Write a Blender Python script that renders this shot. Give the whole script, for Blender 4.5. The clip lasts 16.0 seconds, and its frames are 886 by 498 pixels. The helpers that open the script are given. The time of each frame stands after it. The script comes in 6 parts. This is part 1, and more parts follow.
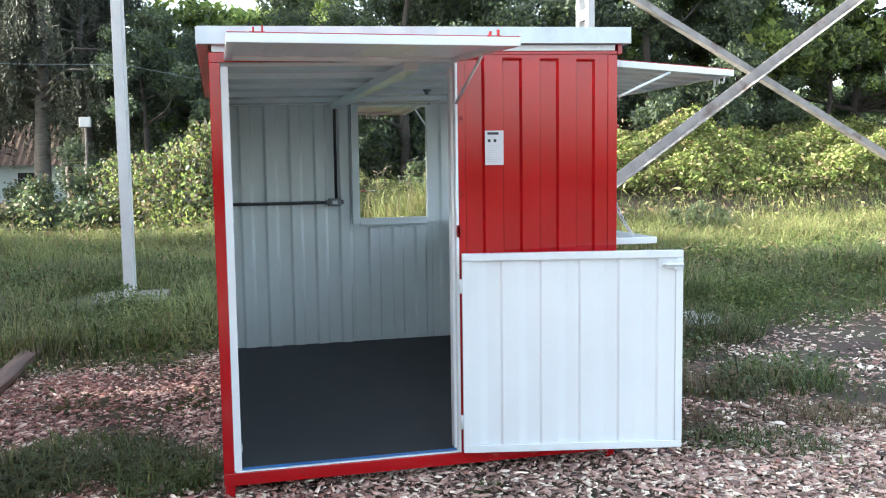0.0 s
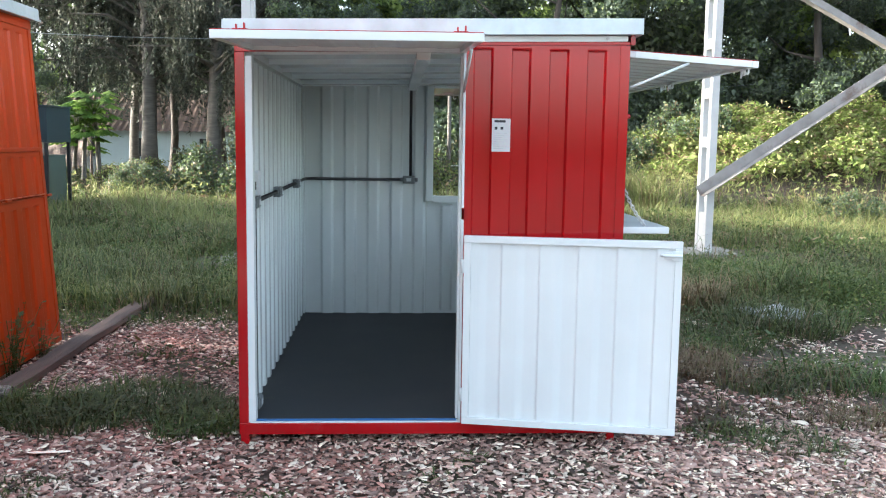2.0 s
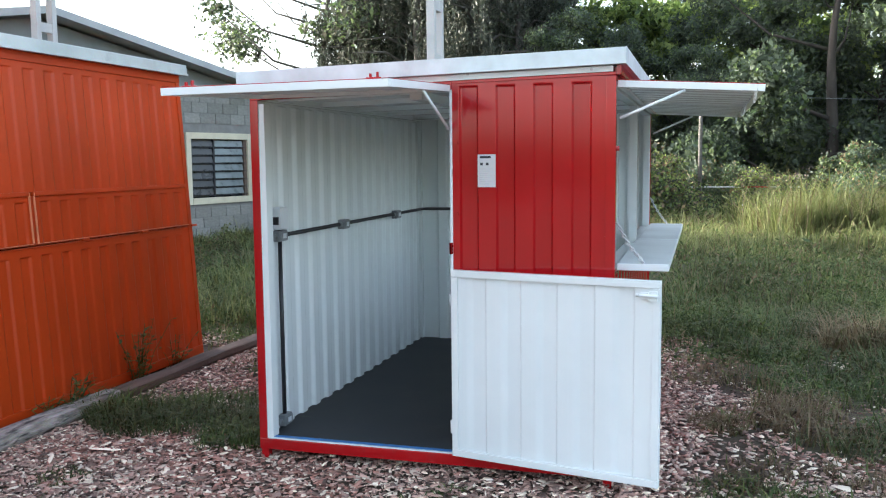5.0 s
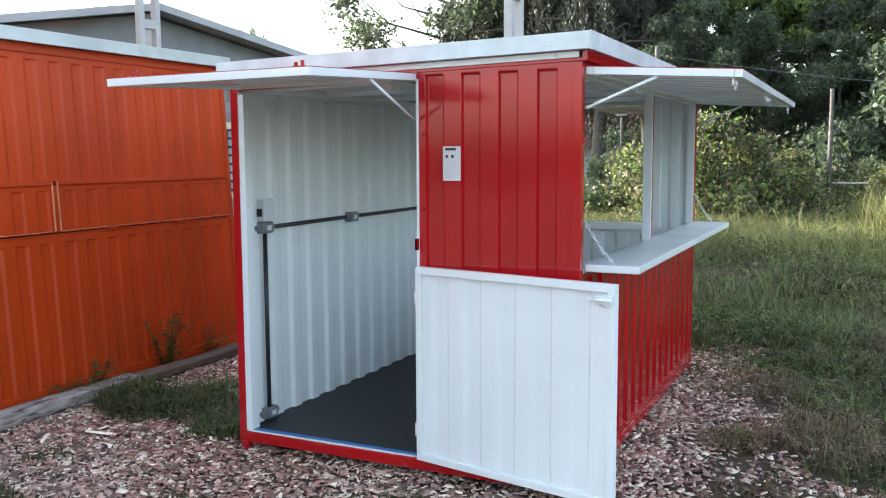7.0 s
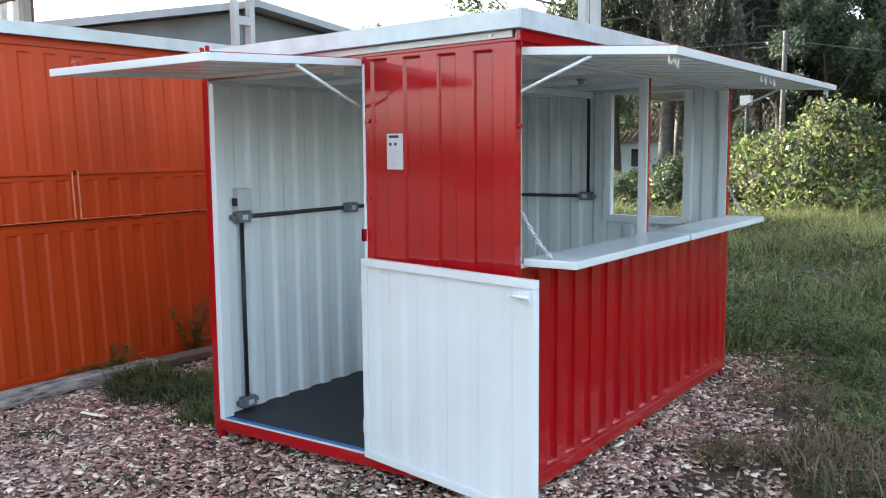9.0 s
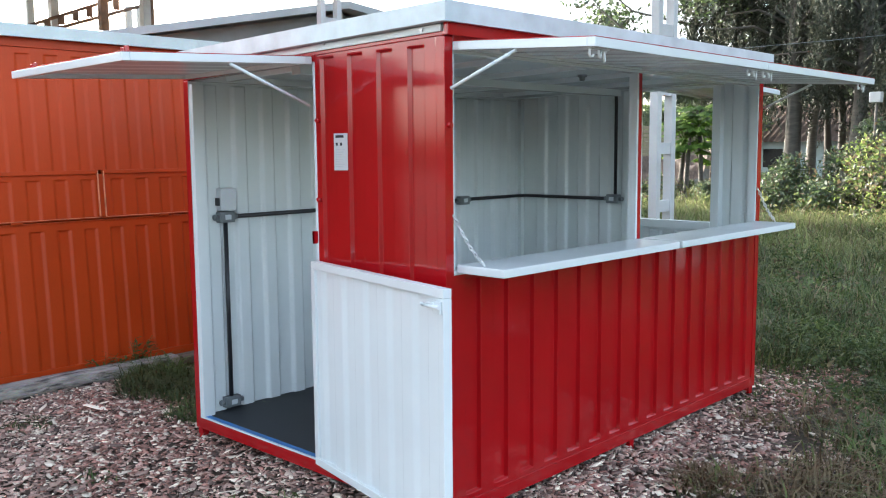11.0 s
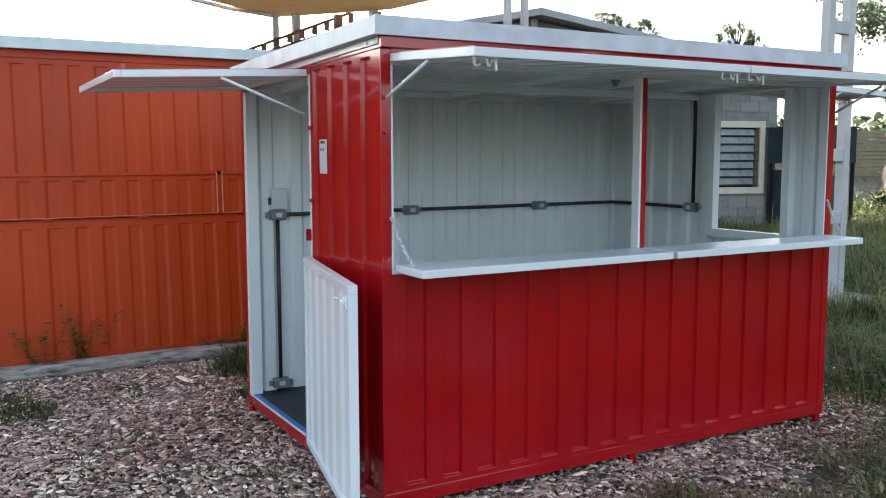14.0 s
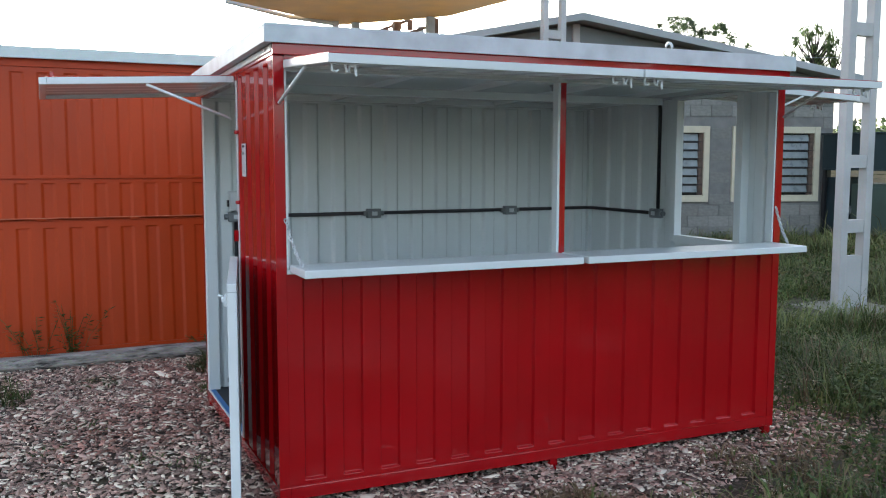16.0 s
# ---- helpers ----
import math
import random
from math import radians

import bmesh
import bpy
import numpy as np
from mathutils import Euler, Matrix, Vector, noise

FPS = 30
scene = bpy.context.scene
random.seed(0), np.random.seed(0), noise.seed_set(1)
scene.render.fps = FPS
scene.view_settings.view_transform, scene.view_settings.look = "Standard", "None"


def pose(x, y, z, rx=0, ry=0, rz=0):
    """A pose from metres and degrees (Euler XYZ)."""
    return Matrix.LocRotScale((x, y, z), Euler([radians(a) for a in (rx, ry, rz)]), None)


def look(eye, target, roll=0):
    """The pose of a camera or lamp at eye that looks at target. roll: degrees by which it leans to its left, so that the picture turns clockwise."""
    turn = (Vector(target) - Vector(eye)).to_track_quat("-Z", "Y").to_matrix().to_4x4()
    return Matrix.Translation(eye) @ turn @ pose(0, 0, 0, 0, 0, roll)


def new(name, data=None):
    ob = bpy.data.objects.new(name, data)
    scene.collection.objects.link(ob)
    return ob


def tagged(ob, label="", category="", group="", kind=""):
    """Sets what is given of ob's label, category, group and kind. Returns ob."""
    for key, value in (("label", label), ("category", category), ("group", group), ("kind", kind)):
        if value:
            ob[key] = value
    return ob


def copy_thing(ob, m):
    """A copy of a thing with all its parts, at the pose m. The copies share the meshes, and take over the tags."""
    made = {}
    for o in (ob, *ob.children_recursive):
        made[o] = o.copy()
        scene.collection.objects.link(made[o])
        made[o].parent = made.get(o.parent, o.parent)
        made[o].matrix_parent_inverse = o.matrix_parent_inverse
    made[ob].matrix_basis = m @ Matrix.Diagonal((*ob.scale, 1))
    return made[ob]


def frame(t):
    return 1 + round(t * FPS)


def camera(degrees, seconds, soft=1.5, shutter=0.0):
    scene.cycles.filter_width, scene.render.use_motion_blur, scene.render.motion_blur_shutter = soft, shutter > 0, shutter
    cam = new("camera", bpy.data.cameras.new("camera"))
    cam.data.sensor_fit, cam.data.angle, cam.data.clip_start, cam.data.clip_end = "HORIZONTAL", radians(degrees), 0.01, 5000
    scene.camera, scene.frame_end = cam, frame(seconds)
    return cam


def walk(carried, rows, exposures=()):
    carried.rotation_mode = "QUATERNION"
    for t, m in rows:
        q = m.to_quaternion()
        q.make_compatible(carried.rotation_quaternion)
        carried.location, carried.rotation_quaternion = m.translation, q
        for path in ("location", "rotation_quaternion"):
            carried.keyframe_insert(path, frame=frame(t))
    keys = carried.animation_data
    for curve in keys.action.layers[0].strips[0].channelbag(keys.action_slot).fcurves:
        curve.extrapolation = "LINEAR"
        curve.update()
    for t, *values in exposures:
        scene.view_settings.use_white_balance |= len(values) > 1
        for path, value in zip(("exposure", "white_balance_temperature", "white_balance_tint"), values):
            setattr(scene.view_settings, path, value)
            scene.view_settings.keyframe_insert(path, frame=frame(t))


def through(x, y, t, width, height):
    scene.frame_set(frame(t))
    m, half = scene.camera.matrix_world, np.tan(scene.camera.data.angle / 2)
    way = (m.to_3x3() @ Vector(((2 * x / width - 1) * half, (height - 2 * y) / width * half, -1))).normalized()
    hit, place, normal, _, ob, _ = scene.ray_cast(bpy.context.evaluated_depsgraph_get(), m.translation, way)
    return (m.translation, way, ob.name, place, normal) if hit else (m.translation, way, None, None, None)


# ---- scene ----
cam = camera(52.9, 16.0, soft=1.15)
PATH = [
    (0, (-1.978, -4.209, 1.537), (-1.493, -2.277, 1.352), -0.8),
    (0.5, (-1.784, -4.263, 1.584), (-1.386, -2.311, 1.405), -0.4),
    (1, (-1.621, -4.371, 1.578), (-1.298, -2.403, 1.421), -0.7),
    (1.5, (-1.385, -4.508, 1.601), (-1.143, -2.53, 1.438), -0.4),
    (2, (-1.2, -4.574, 1.593), (-1.089, -2.592, 1.351), 0.8),
    (2.5, (-0.953, -4.525, 1.605), (-1.018, -2.548, 1.311), 1.3),
    (3, (-0.764, -4.522, 1.631), (-0.997, -2.549, 1.397), 0.5),
    (3.5, (-0.487, -4.599, 1.642), (-0.785, -2.63, 1.459), 0.4),
    (6, (0.898, -4.25, 1.696), (0.154, -2.407, 1.478), -1.1),
    (6.5, (1.058, -4.1, 1.68), (0.254, -2.281, 1.459), -0.8),
    (7, (1.194, -3.976, 1.673), (0.337, -2.182, 1.46), -0.3),
    (7.5, (1.403, -3.839, 1.634), (0.461, -2.086, 1.435), -0.8),
    (8, (1.601, -3.721, 1.654), (0.57, -2.021, 1.437), -0.5),
    (8.5, (1.78, -3.547, 1.617), (0.689, -1.885, 1.401), -1.0),
    (9, (1.942, -3.34, 1.638), (0.806, -1.709, 1.413), -0.5),
    (11.5, (2.707, -2.501, 1.632), (1.27, -1.128, 1.409), -0.3),
    (12, (2.937, -2.351, 1.638), (1.43, -1.055, 1.407), 0.1),
    (12.5, (3.083, -2.196, 1.622), (1.511, -0.983, 1.382), 0.1),
    (13, (3.171, -1.977, 1.622), (1.543, -0.84, 1.386), 0.4),
    (13.5, (3.283, -1.829, 1.634), (1.601, -0.77, 1.413), 0.2),
    (14, (3.492, -1.686, 1.633), (1.765, -0.7, 1.422), -0.1),
    (14.5, (3.644, -1.554, 1.64), (1.889, -0.623, 1.41), 0.2),
    (15, (3.708, -1.359, 1.622), (1.932, -0.469, 1.392), -0.0),
    (15.5, (3.779, -1.143, 1.632), (1.987, -0.282, 1.419), 0.6),
    (16, (3.954, -0.948, 1.624), (2.138, -0.133, 1.426), 0.1),
]
EXPOSURES = [(0.0, 2.81, 5950, 10), (1.5, 2.73, 5950, 10), (2.5, 2.83, 5950, 10), (3.5, 2.65, 5950, 10), (9.0, 2.57, 5950, 10), (12.5, 2.55, 5950, 10), (13.5, 2.3, 5950, 10), (14.0, 2.17, 5950, 10), (15.0, 2.25, 5950, 10), (16.0, 2.05, 5950, 10)]
walk(cam, [(t, look(eye, target, roll)) for t, eye, target, roll in PATH], EXPOSURES)

# ---- light ----
SUN_EL, SUN_AZ = 13.0, 276.0      # degrees; azimuth clockwise from +y
world = bpy.data.worlds.new("world")
scene.world = world
world.use_nodes = True
wn, wl = world.node_tree.nodes, world.node_tree.links
sky = wn.new("ShaderNodeTexSky")
sky.sky_type = "NISHITA"
sky.sun_disc = False
sky.sun_elevation, sky.sun_rotation = radians(SUN_EL), radians(SUN_AZ)
sky.air_density, sky.dust_density, sky.ozone_density = 1.0, 3.5, 1.0
haze = wn.new("ShaderNodeHueSaturation")      # thin white cloud takes most of the sky's colour
haze.inputs["Saturation"].default_value = 0.55
wl.new(sky.outputs[0], haze.inputs["Color"])
wl.new(haze.outputs[0], wn["Background"].inputs[0])
wn["Background"].inputs[1].default_value = 0.15
sun_data = bpy.data.lights.new("sun", "SUN")
sun_data.energy, sun_data.angle, sun_data.color = 3.3, radians(3.0), (1.0, 0.92, 0.78)
sun = new("sun", sun_data)
a, e = radians(SUN_AZ), radians(SUN_EL)
sun_dir = Vector((math.sin(a) * math.cos(e), math.cos(a) * math.cos(e), math.sin(e)))
sun.matrix_world = look(sun_dir * 60, (0, 0, 0))

# ---- materials ----


def material(name):
    m = bpy.data.materials.new(name)
    m.use_nodes = True
    return m, m.node_tree.nodes, m.node_tree.links, m.node_tree.nodes["Principled BSDF"]


def surface(name, colour, rough=0.5, metal=0.0, dark=0.75, light=1.1, scale=6.0, grain=90.0, bump=0.1,
            stain=None, stain_at=0.62, coat=0.0, spec=0.5, stretch=(1, 1, 1), island=0.0, objects=0.0, spread=0.12, even=0.11):
    """Base colour varied at two scales, uneven gloss and fine relief."""
    m, n, l, b = material(name)
    co = n.new("ShaderNodeTexCoord")
    mp = n.new("ShaderNodeMapping")
    mp.inputs["Scale"].default_value = stretch
    l.new(co.outputs["Object"], mp.inputs["Vector"])
    big, fine = n.new("ShaderNodeTexNoise"), n.new("ShaderNodeTexNoise")
    big.inputs["Scale"].default_value, big.inputs["Detail"].default_value = scale, 5
    fine.inputs["Scale"].default_value, fine.inputs["Detail"].default_value = grain, 3
    l.new(mp.outputs[0], big.inputs["Vector"])
    l.new(mp.outputs[0], fine.inputs["Vector"])
    ramp = n.new("ShaderNodeValToRGB")
    ramp.color_ramp.elements[0].position, ramp.color_ramp.elements[1].position = 0.28, 0.72
    ramp.color_ramp.elements[0].color = [c * dark for c in colour] + [1]
    ramp.color_ramp.elements[1].color = [min(1, c * light) for c in colour] + [1]
    l.new(big.outputs["Fac"], ramp.inputs[0])
    last = ramp.outputs[0]
    mx = n.new("ShaderNodeMix")
    mx.data_type, mx.blend_type = "RGBA", "OVERLAY"
    mx.inputs[0].default_value = spread
    l.new(last, mx.inputs[6])
    l.new(fine.outputs["Color"], mx.inputs[7])
    hs = n.new("ShaderNodeHueSaturation")
    l.new(mx.outputs[2], hs.inputs["Color"])
    hs2 = n.new("ShaderNodeMapRange")
    hs.inputs["Saturation"].default_value = 1.0
    last = hs.outputs[0]
    if island or objects:
        src = n.new("ShaderNodeNewGeometry").outputs["Random Per Island"] if island else n.new("ShaderNodeObjectInfo").outputs["Random"]
        amount = island or objects
        hs2.inputs["To Min"].default_value, hs2.inputs["To Max"].default_value = 1 - amount, 1 + amount
        l.new(src, hs2.inputs["Value"])
        l.new(hs2.outputs[0], hs.inputs["Value"])
    if stain:
        sn = n.new("ShaderNodeTexNoise")
        sn.inputs["Scale"].default_value, sn.inputs["Detail"].default_value, sn.inputs["Roughness"].default_value = scale * 0.6, 9, 0.68
        l.new(mp.outputs[0], sn.inputs["Vector"])
        sr = n.new("ShaderNodeMapRange")
        sr.inputs["From Min"].default_value, sr.inputs["From Max"].default_value = stain_at, stain_at + 0.12
        l.new(sn.outputs["Fac"], sr.inputs["Value"])
        sm = n.new("ShaderNodeMix")
        sm.data_type = "RGBA"
        sm.inputs[7].default_value = (*stain, 1)
        l.new(sr.outputs[0], sm.inputs[0])
        l.new(last, sm.inputs[6])
        last = sm.outputs[2]
    l.new(last, b.inputs["Base Color"])
    rr = n.new("ShaderNodeMapRange")
    rr.inputs["To Min"].default_value, rr.inputs["To Max"].default_value = max(0.04, rough - even), min(1, rough + even)
    l.new(big.outputs["Fac"], rr.inputs["Value"])
    l.new(rr.outputs[0], b.inputs["Roughness"])
    b.inputs["Metallic"].default_value = metal
    b.inputs["Coat Weight"].default_value = coat
    b.inputs["Specular IOR Level"].default_value = spec
    b.inputs["Coat Roughness"].default_value = 0.06
    bp = n.new("ShaderNodeBump")
    bp.inputs["Strength"].default_value, bp.inputs["Distance"].default_value = bump, 0.01
    l.new(fine.outputs["Fac"], bp.inputs["Height"])
    l.new(bp.outputs[0], b.inputs["Normal"])
    return m


def foliage(name, c0, c1, c2, through=0.35, rough=0.55, dry=None):
    """Leaves: three tones spread over the leaves, some light passing through."""
    m, n, l, b = material(name)
    g = n.new("ShaderNodeNewGeometry")
    ramp = n.new("ShaderNodeValToRGB")
    ramp.color_ramp.elements[0].color, ramp.color_ramp.elements[1].color = (*c0, 1), (*c2, 1)
    mid = ramp.color_ramp.elements.new(0.55)
    mid.color = (*c1, 1)
    l.new(g.outputs["Random Per Island"], ramp.inputs[0])
    co = n.new("ShaderNodeTexCoord")
    nz = n.new("ShaderNodeTexNoise")
    nz.inputs["Scale"].default_value, nz.inputs["Detail"].default_value = 0.55, 4
    l.new(co.outputs["Object"], nz.inputs["Vector"])
    hs = n.new("ShaderNodeHueSaturation")
    vr = n.new("ShaderNodeMapRange")
    vr.inputs["From Min"].default_value, vr.inputs["From Max"].default_value = 0.3, 0.7
    vr.inputs["To Min"].default_value, vr.inputs["To Max"].default_value = 0.6, 1.35
    l.new(nz.outputs["Fac"], vr.inputs["Value"])
    l.new(vr.outputs[0], hs.inputs["Value"])
    if dry:
        pn = n.new("ShaderNodeTexNoise")
        pn.inputs["Scale"].default_value, pn.inputs["Detail"].default_value = 0.8, 5
        l.new(co.outputs["Object"], pn.inputs["Vector"])
        pr = n.new("ShaderNodeMapRange")
        pr.inputs["From Min"].default_value, pr.inputs["From Max"].default_value = 0.46, 0.66
        pr.inputs["To Max"].default_value = 0.5
        l.new(pn.outputs["Fac"], pr.inputs["Value"])
        pm = n.new("ShaderNodeMix")
        pm.data_type = "RGBA"
        pm.inputs[7].default_value = (*dry, 1)
        l.new(pr.outputs[0], pm.inputs[0])
        l.new(ramp.outputs[0], pm.inputs[6])
        l.new(pm.outputs[2], hs.inputs["Color"])
    else:
        l.new(ramp.outputs[0], hs.inputs["Color"])
    l.new(hs.outputs[0], b.inputs["Base Color"])
    b.inputs["Roughness"].default_value = rough
    b.inputs["Specular IOR Level"].default_value = 0.3
    tr = n.new("ShaderNodeBsdfTranslucent")
    l.new(hs.outputs[0], tr.inputs["Color"])
    mix = n.new("ShaderNodeMixShader")
    mix.inputs[0].default_value = through
    l.new(b.outputs[0], mix.inputs[1])
    l.new(tr.outputs[0], mix.inputs[2])
    l.new(mix.outputs[0], n["Material Output"].inputs["Surface"])
    return m


RED = surface("red_enamel", (0.375, 0.0055, 0.0085), 0.10, spec=0.5, dark=0.9, light=1.06, scale=2.2, grain=160, bump=0.006, spread=0.04, even=0.03, coat=0.3)
WHITE = surface("white_enamel", (0.72, 0.78, 0.785), 0.24, even=0.06, dark=0.93, light=1.03, scale=1.7, grain=120, bump=0.03, spread=0.04,
                stain=(0.52, 0.54, 0.52), stain_at=0.70)
ORANGE = surface("orange_paint", (0.445, 0.050, 0.005), 0.42, spec=0.26, dark=0.78, light=1.1, scale=1.4, grain=80, bump=0.06, spread=0.07,
                 stain=(0.33, 0.045, 0.006), stain_at=0.66, stretch=(1, 1, 0.45))
PALE_EDGE = surface("pale_orange_edge", (0.66, 0.26, 0.13), 0.5, dark=0.7, light=1.25, scale=9, grain=60, bump=0.1)
GALV = surface("galvanised_sheet", (0.56, 0.64, 0.66), 0.55, metal=0.08, spec=0.3, dark=0.78, light=1.08, scale=7, grain=60, bump=0.03, spread=0.06,
               stain=(0.56, 0.62, 0.65), stain_at=0.68)
DULLZINC = surface("dull_zinc", (0.22, 0.235, 0.24), 0.6, dark=0.7, light=1.15, scale=9, grain=60, bump=0.08, stain=(0.12, 0.10, 0.09), stain_at=0.55)
OLDGALV = surface("aged_galvanised_sheet", (0.50, 0.56, 0.54), 0.38, metal=0.2, dark=0.8, light=1.1, scale=3, grain=60, bump=0.05, stain=(0.32, 0.36, 0.35), stain_at=0.55)
FLOORMAT = surface("floor_coating", (0.018, 0.020, 0.025), 0.62, dark=0.7, light=1.35, scale=2.5, grain=70, bump=0.08,
                   stain=(0.032, 0.034, 0.038), stain_at=0.62)
BLUE = surface("blue_film", (0.03, 0.17, 0.46), 0.4, scale=14, bump=0.1, stain=(0.5, 0.55, 0.6), stain_at=0.66)
BLACK = surface("black_plastic", (0.012, 0.013, 0.016), 0.42, scale=10, bump=0.04)
BOXGREY = surface("grey_plastic", (0.17, 0.19, 0.20), 0.45, scale=14, bump=0.05)
PALEBOX = surface("pale_plastic", (0.56, 0.60, 0.62), 0.4, dark=0.95, light=1.02, bump=0.02)
STEEL = surface("bare_steel", (0.55, 0.56, 0.57), 0.35, metal=0.9, scale=12, bump=0.05)
CHAIN = surface("painted_chain", (0.62, 0.65, 0.66), 0.4, metal=0.3, scale=30)
PAPER = surface("paper", (0.60, 0.60, 0.595), 0.7, dark=0.95, light=1.03, scale=5, bump=0.04)
INK = surface("ink", (0.02, 0.02, 0.025), 0.6, scale=20, bump=0.0)
PALEINK = surface("pale_ink", (0.56, 0.56, 0.57), 0.6, scale=20, bump=0.0)
WOOD = surface("weathered_timber", (0.36, 0.34, 0.305), 0.88, dark=0.5, light=1.35, scale=9, grain=40, bump=0.6, spread=0.4,
               stain=(0.05, 0.045, 0.04), stain_at=0.50, stretch=(3, 0.8, 4))
BROWNWOOD = surface("brown_timber", (0.12, 0.085, 0.065), 0.85, dark=0.5, light=1.4, scale=3.0, grain=40, bump=0.5, spread=0.3,
                    stain=(0.24, 0.21, 0.185), stain_at=0.6, stretch=(6, 0.6, 6))
SHEETBEIGE = surface("beige_sheet", (0.21, 0.19, 0.135), 0.7, dark=0.75, light=1.15, scale=2, bump=0.1, stain=(0.18, 0.13, 0.09), stain_at=0.58)
COLWHITE = surface("white_column_paint", (0.52, 0.525, 0.515), 0.6, dark=0.86, light=1.05, scale=3, grain=60, bump=0.1,
                   stain=(0.36, 0.34, 0.31), stain_at=0.63)
BRACE = surface("weathered_steel_angle", (0.30, 0.28, 0.26), 0.65, metal=0.15, dark=0.7, light=1.2, scale=4, grain=60, bump=0.15,
                stain=(0.16, 0.11, 0.085), stain_at=0.56)
CONCRETE = surface("concrete", (0.25, 0.235, 0.20), 0.9, dark=0.72, light=1.15, scale=4, grain=60, bump=0.4, stain=(0.2, 0.19, 0.17))
BLOCK = surface("concrete_block", (0.245, 0.245, 0.225), 0.92, dark=0.8, light=1.12, scale=5, grain=70, bump=0.4, objects=0.16)
MORTAR = surface("mortar", (0.21, 0.21, 0.20), 0.95, dark=0.8, light=1.1, scale=6, grain=80, bump=0.4)
CREAM = surface("cream_frame_paint", (0.60, 0.56, 0.42), 0.6, dark=0.9, light=1.05, bump=0.05)
DARKGLASS = surface("dark_glass", (0.015, 0.018, 0.022), 0.12, dark=0.8, light=1.2, bump=0.0)
DARKLOUVRE = surface("dark_louvre_glass", (0.055, 0.058, 0.060), 0.3, dark=0.8, light=1.2, bump=0.0)
LOUVRE = surface("louvre_glass", (0.20, 0.235, 0.24), 0.3, dark=0.8, light=1.2, bump=0.0)
SHED = surface("fibre_cement_sheet", (0.40, 0.43, 0.44), 0.7, dark=0.85, light=1.1, scale=2, bump=0.15, stain=(0.26, 0.27, 0.27))
DARKPANEL = surface("grey_gable_panel", (0.20, 0.22, 0.225), 0.6, dark=0.8, light=1.15, scale=2, bump=0.1)
TANKMAT = surface("blue_grey_steel", (0.018, 0.035, 0.042), 0.5, metal=0.1, dark=0.7, light=1.3, scale=2, bump=0.1, stain=(0.05, 0.045, 0.04))
TANKGREEN = surface("grey_green_steel", (0.05, 0.075, 0.062), 0.6, dark=0.75, light=1.2, scale=2, bump=0.1)
YELLOW = surface("crane_yellow", (0.42, 0.22, 0.05), 0.55, dark=0.75, light=1.1, scale=1.5, bump=0.08, stain=(0.2, 0.1, 0.04))
RUST = surface("rusty_steel", (0.12, 0.07, 0.045), 0.8, dark=0.6, light=1.3, scale=6, bump=0.2)
TILE = surface("terracotta_tile", (0.17, 0.115, 0.08), 0.85, dark=0.6, light=1.25, scale=2, grain=30, bump=0.3)
HOUSEWALL = surface("pale_turquoise_render", (0.40, 0.50, 0.52), 0.85, dark=0.85, light=1.05, scale=1, bump=0.1)
BARK = surface("tree_bark", (0.055, 0.046, 0.038), 0.9, dark=0.55, light=1.4, scale=4, grain=40, bump=0.6, stretch=(1, 1, 0.3))
PALEBARK = surface("pale_ringed_bark", (0.105, 0.095, 0.08), 0.9, dark=0.6, light=1.25, scale=5, grain=30, bump=0.5, stretch=(0.6, 0.6, 3))
FILM = surface("clear_film", (0.55, 0.57, 0.58), 0.25, dark=0.8, light=1.1, scale=9, bump=0.2)
CHIP = surface("tile_chips", (0.365, 0.246, 0.196), 0.85, dark=0.62, light=1.35, scale=2.0, grain=120, bump=0.25, island=0.9)
REDCHIP = surface("red_tile_chips", (0.36, 0.190, 0.145), 0.85, dark=0.75, light=1.2, scale=3.0, grain=120, bump=0.25, island=0.6)
PALECHIP = surface("pale_chips", (0.86, 0.75, 0.60), 0.8, dark=0.8, light=1.15, scale=4, grain=120, bump=0.25, island=0.3)


def ground_material():
    m, n, l, b = material("soil_and_turf")
    co = n.new("ShaderNodeTexCoord")
    n1, n2 = n.new("ShaderNodeTexNoise"), n.new("ShaderNodeTexNoise")
    n1.inputs["Scale"].default_value, n1.inputs["Detail"].default_value = 0.9, 8
    n2.inputs["Scale"].default_value, n2.inputs["Detail"].default_value = 28, 6
    for q in (n1, n2):
        l.new(co.outputs["Object"], q.inputs["Vector"])
    r1 = n.new("ShaderNodeValToRGB")
    r1.color_ramp.elements[0].color, r1.color_ramp.elements[1].color = (0.066, 0.042, 0.031, 1), (0.062, 0.060, 0.030, 1)
    r1.color_ramp.elements[0].position, r1.color_ramp.elements[1].position = 0.38, 0.62
    l.new(n1.outputs["Fac"], r1.inputs[0])
    mx = n.new("ShaderNodeMix")
    mx.data_type, mx.blend_type = "RGBA", "OVERLAY"
    mx.inputs[0].default_value = 0.5
    l.new(r1.outputs[0], mx.inputs[6])
    l.new(n2.outputs["Fac"], mx.inputs[7])
    l.new(mx.outputs[2], b.inputs["Base Color"])
    b.inputs["Roughness"].default_value = 0.95
    bp = n.new("ShaderNodeBump")
    bp.inputs["Strength"].default_value, bp.inputs["Distance"].default_value = 0.6, 0.03
    l.new(n2.outputs["Fac"], bp.inputs["Height"])
    l.new(bp.outputs[0], b.inputs["Normal"])
    return m


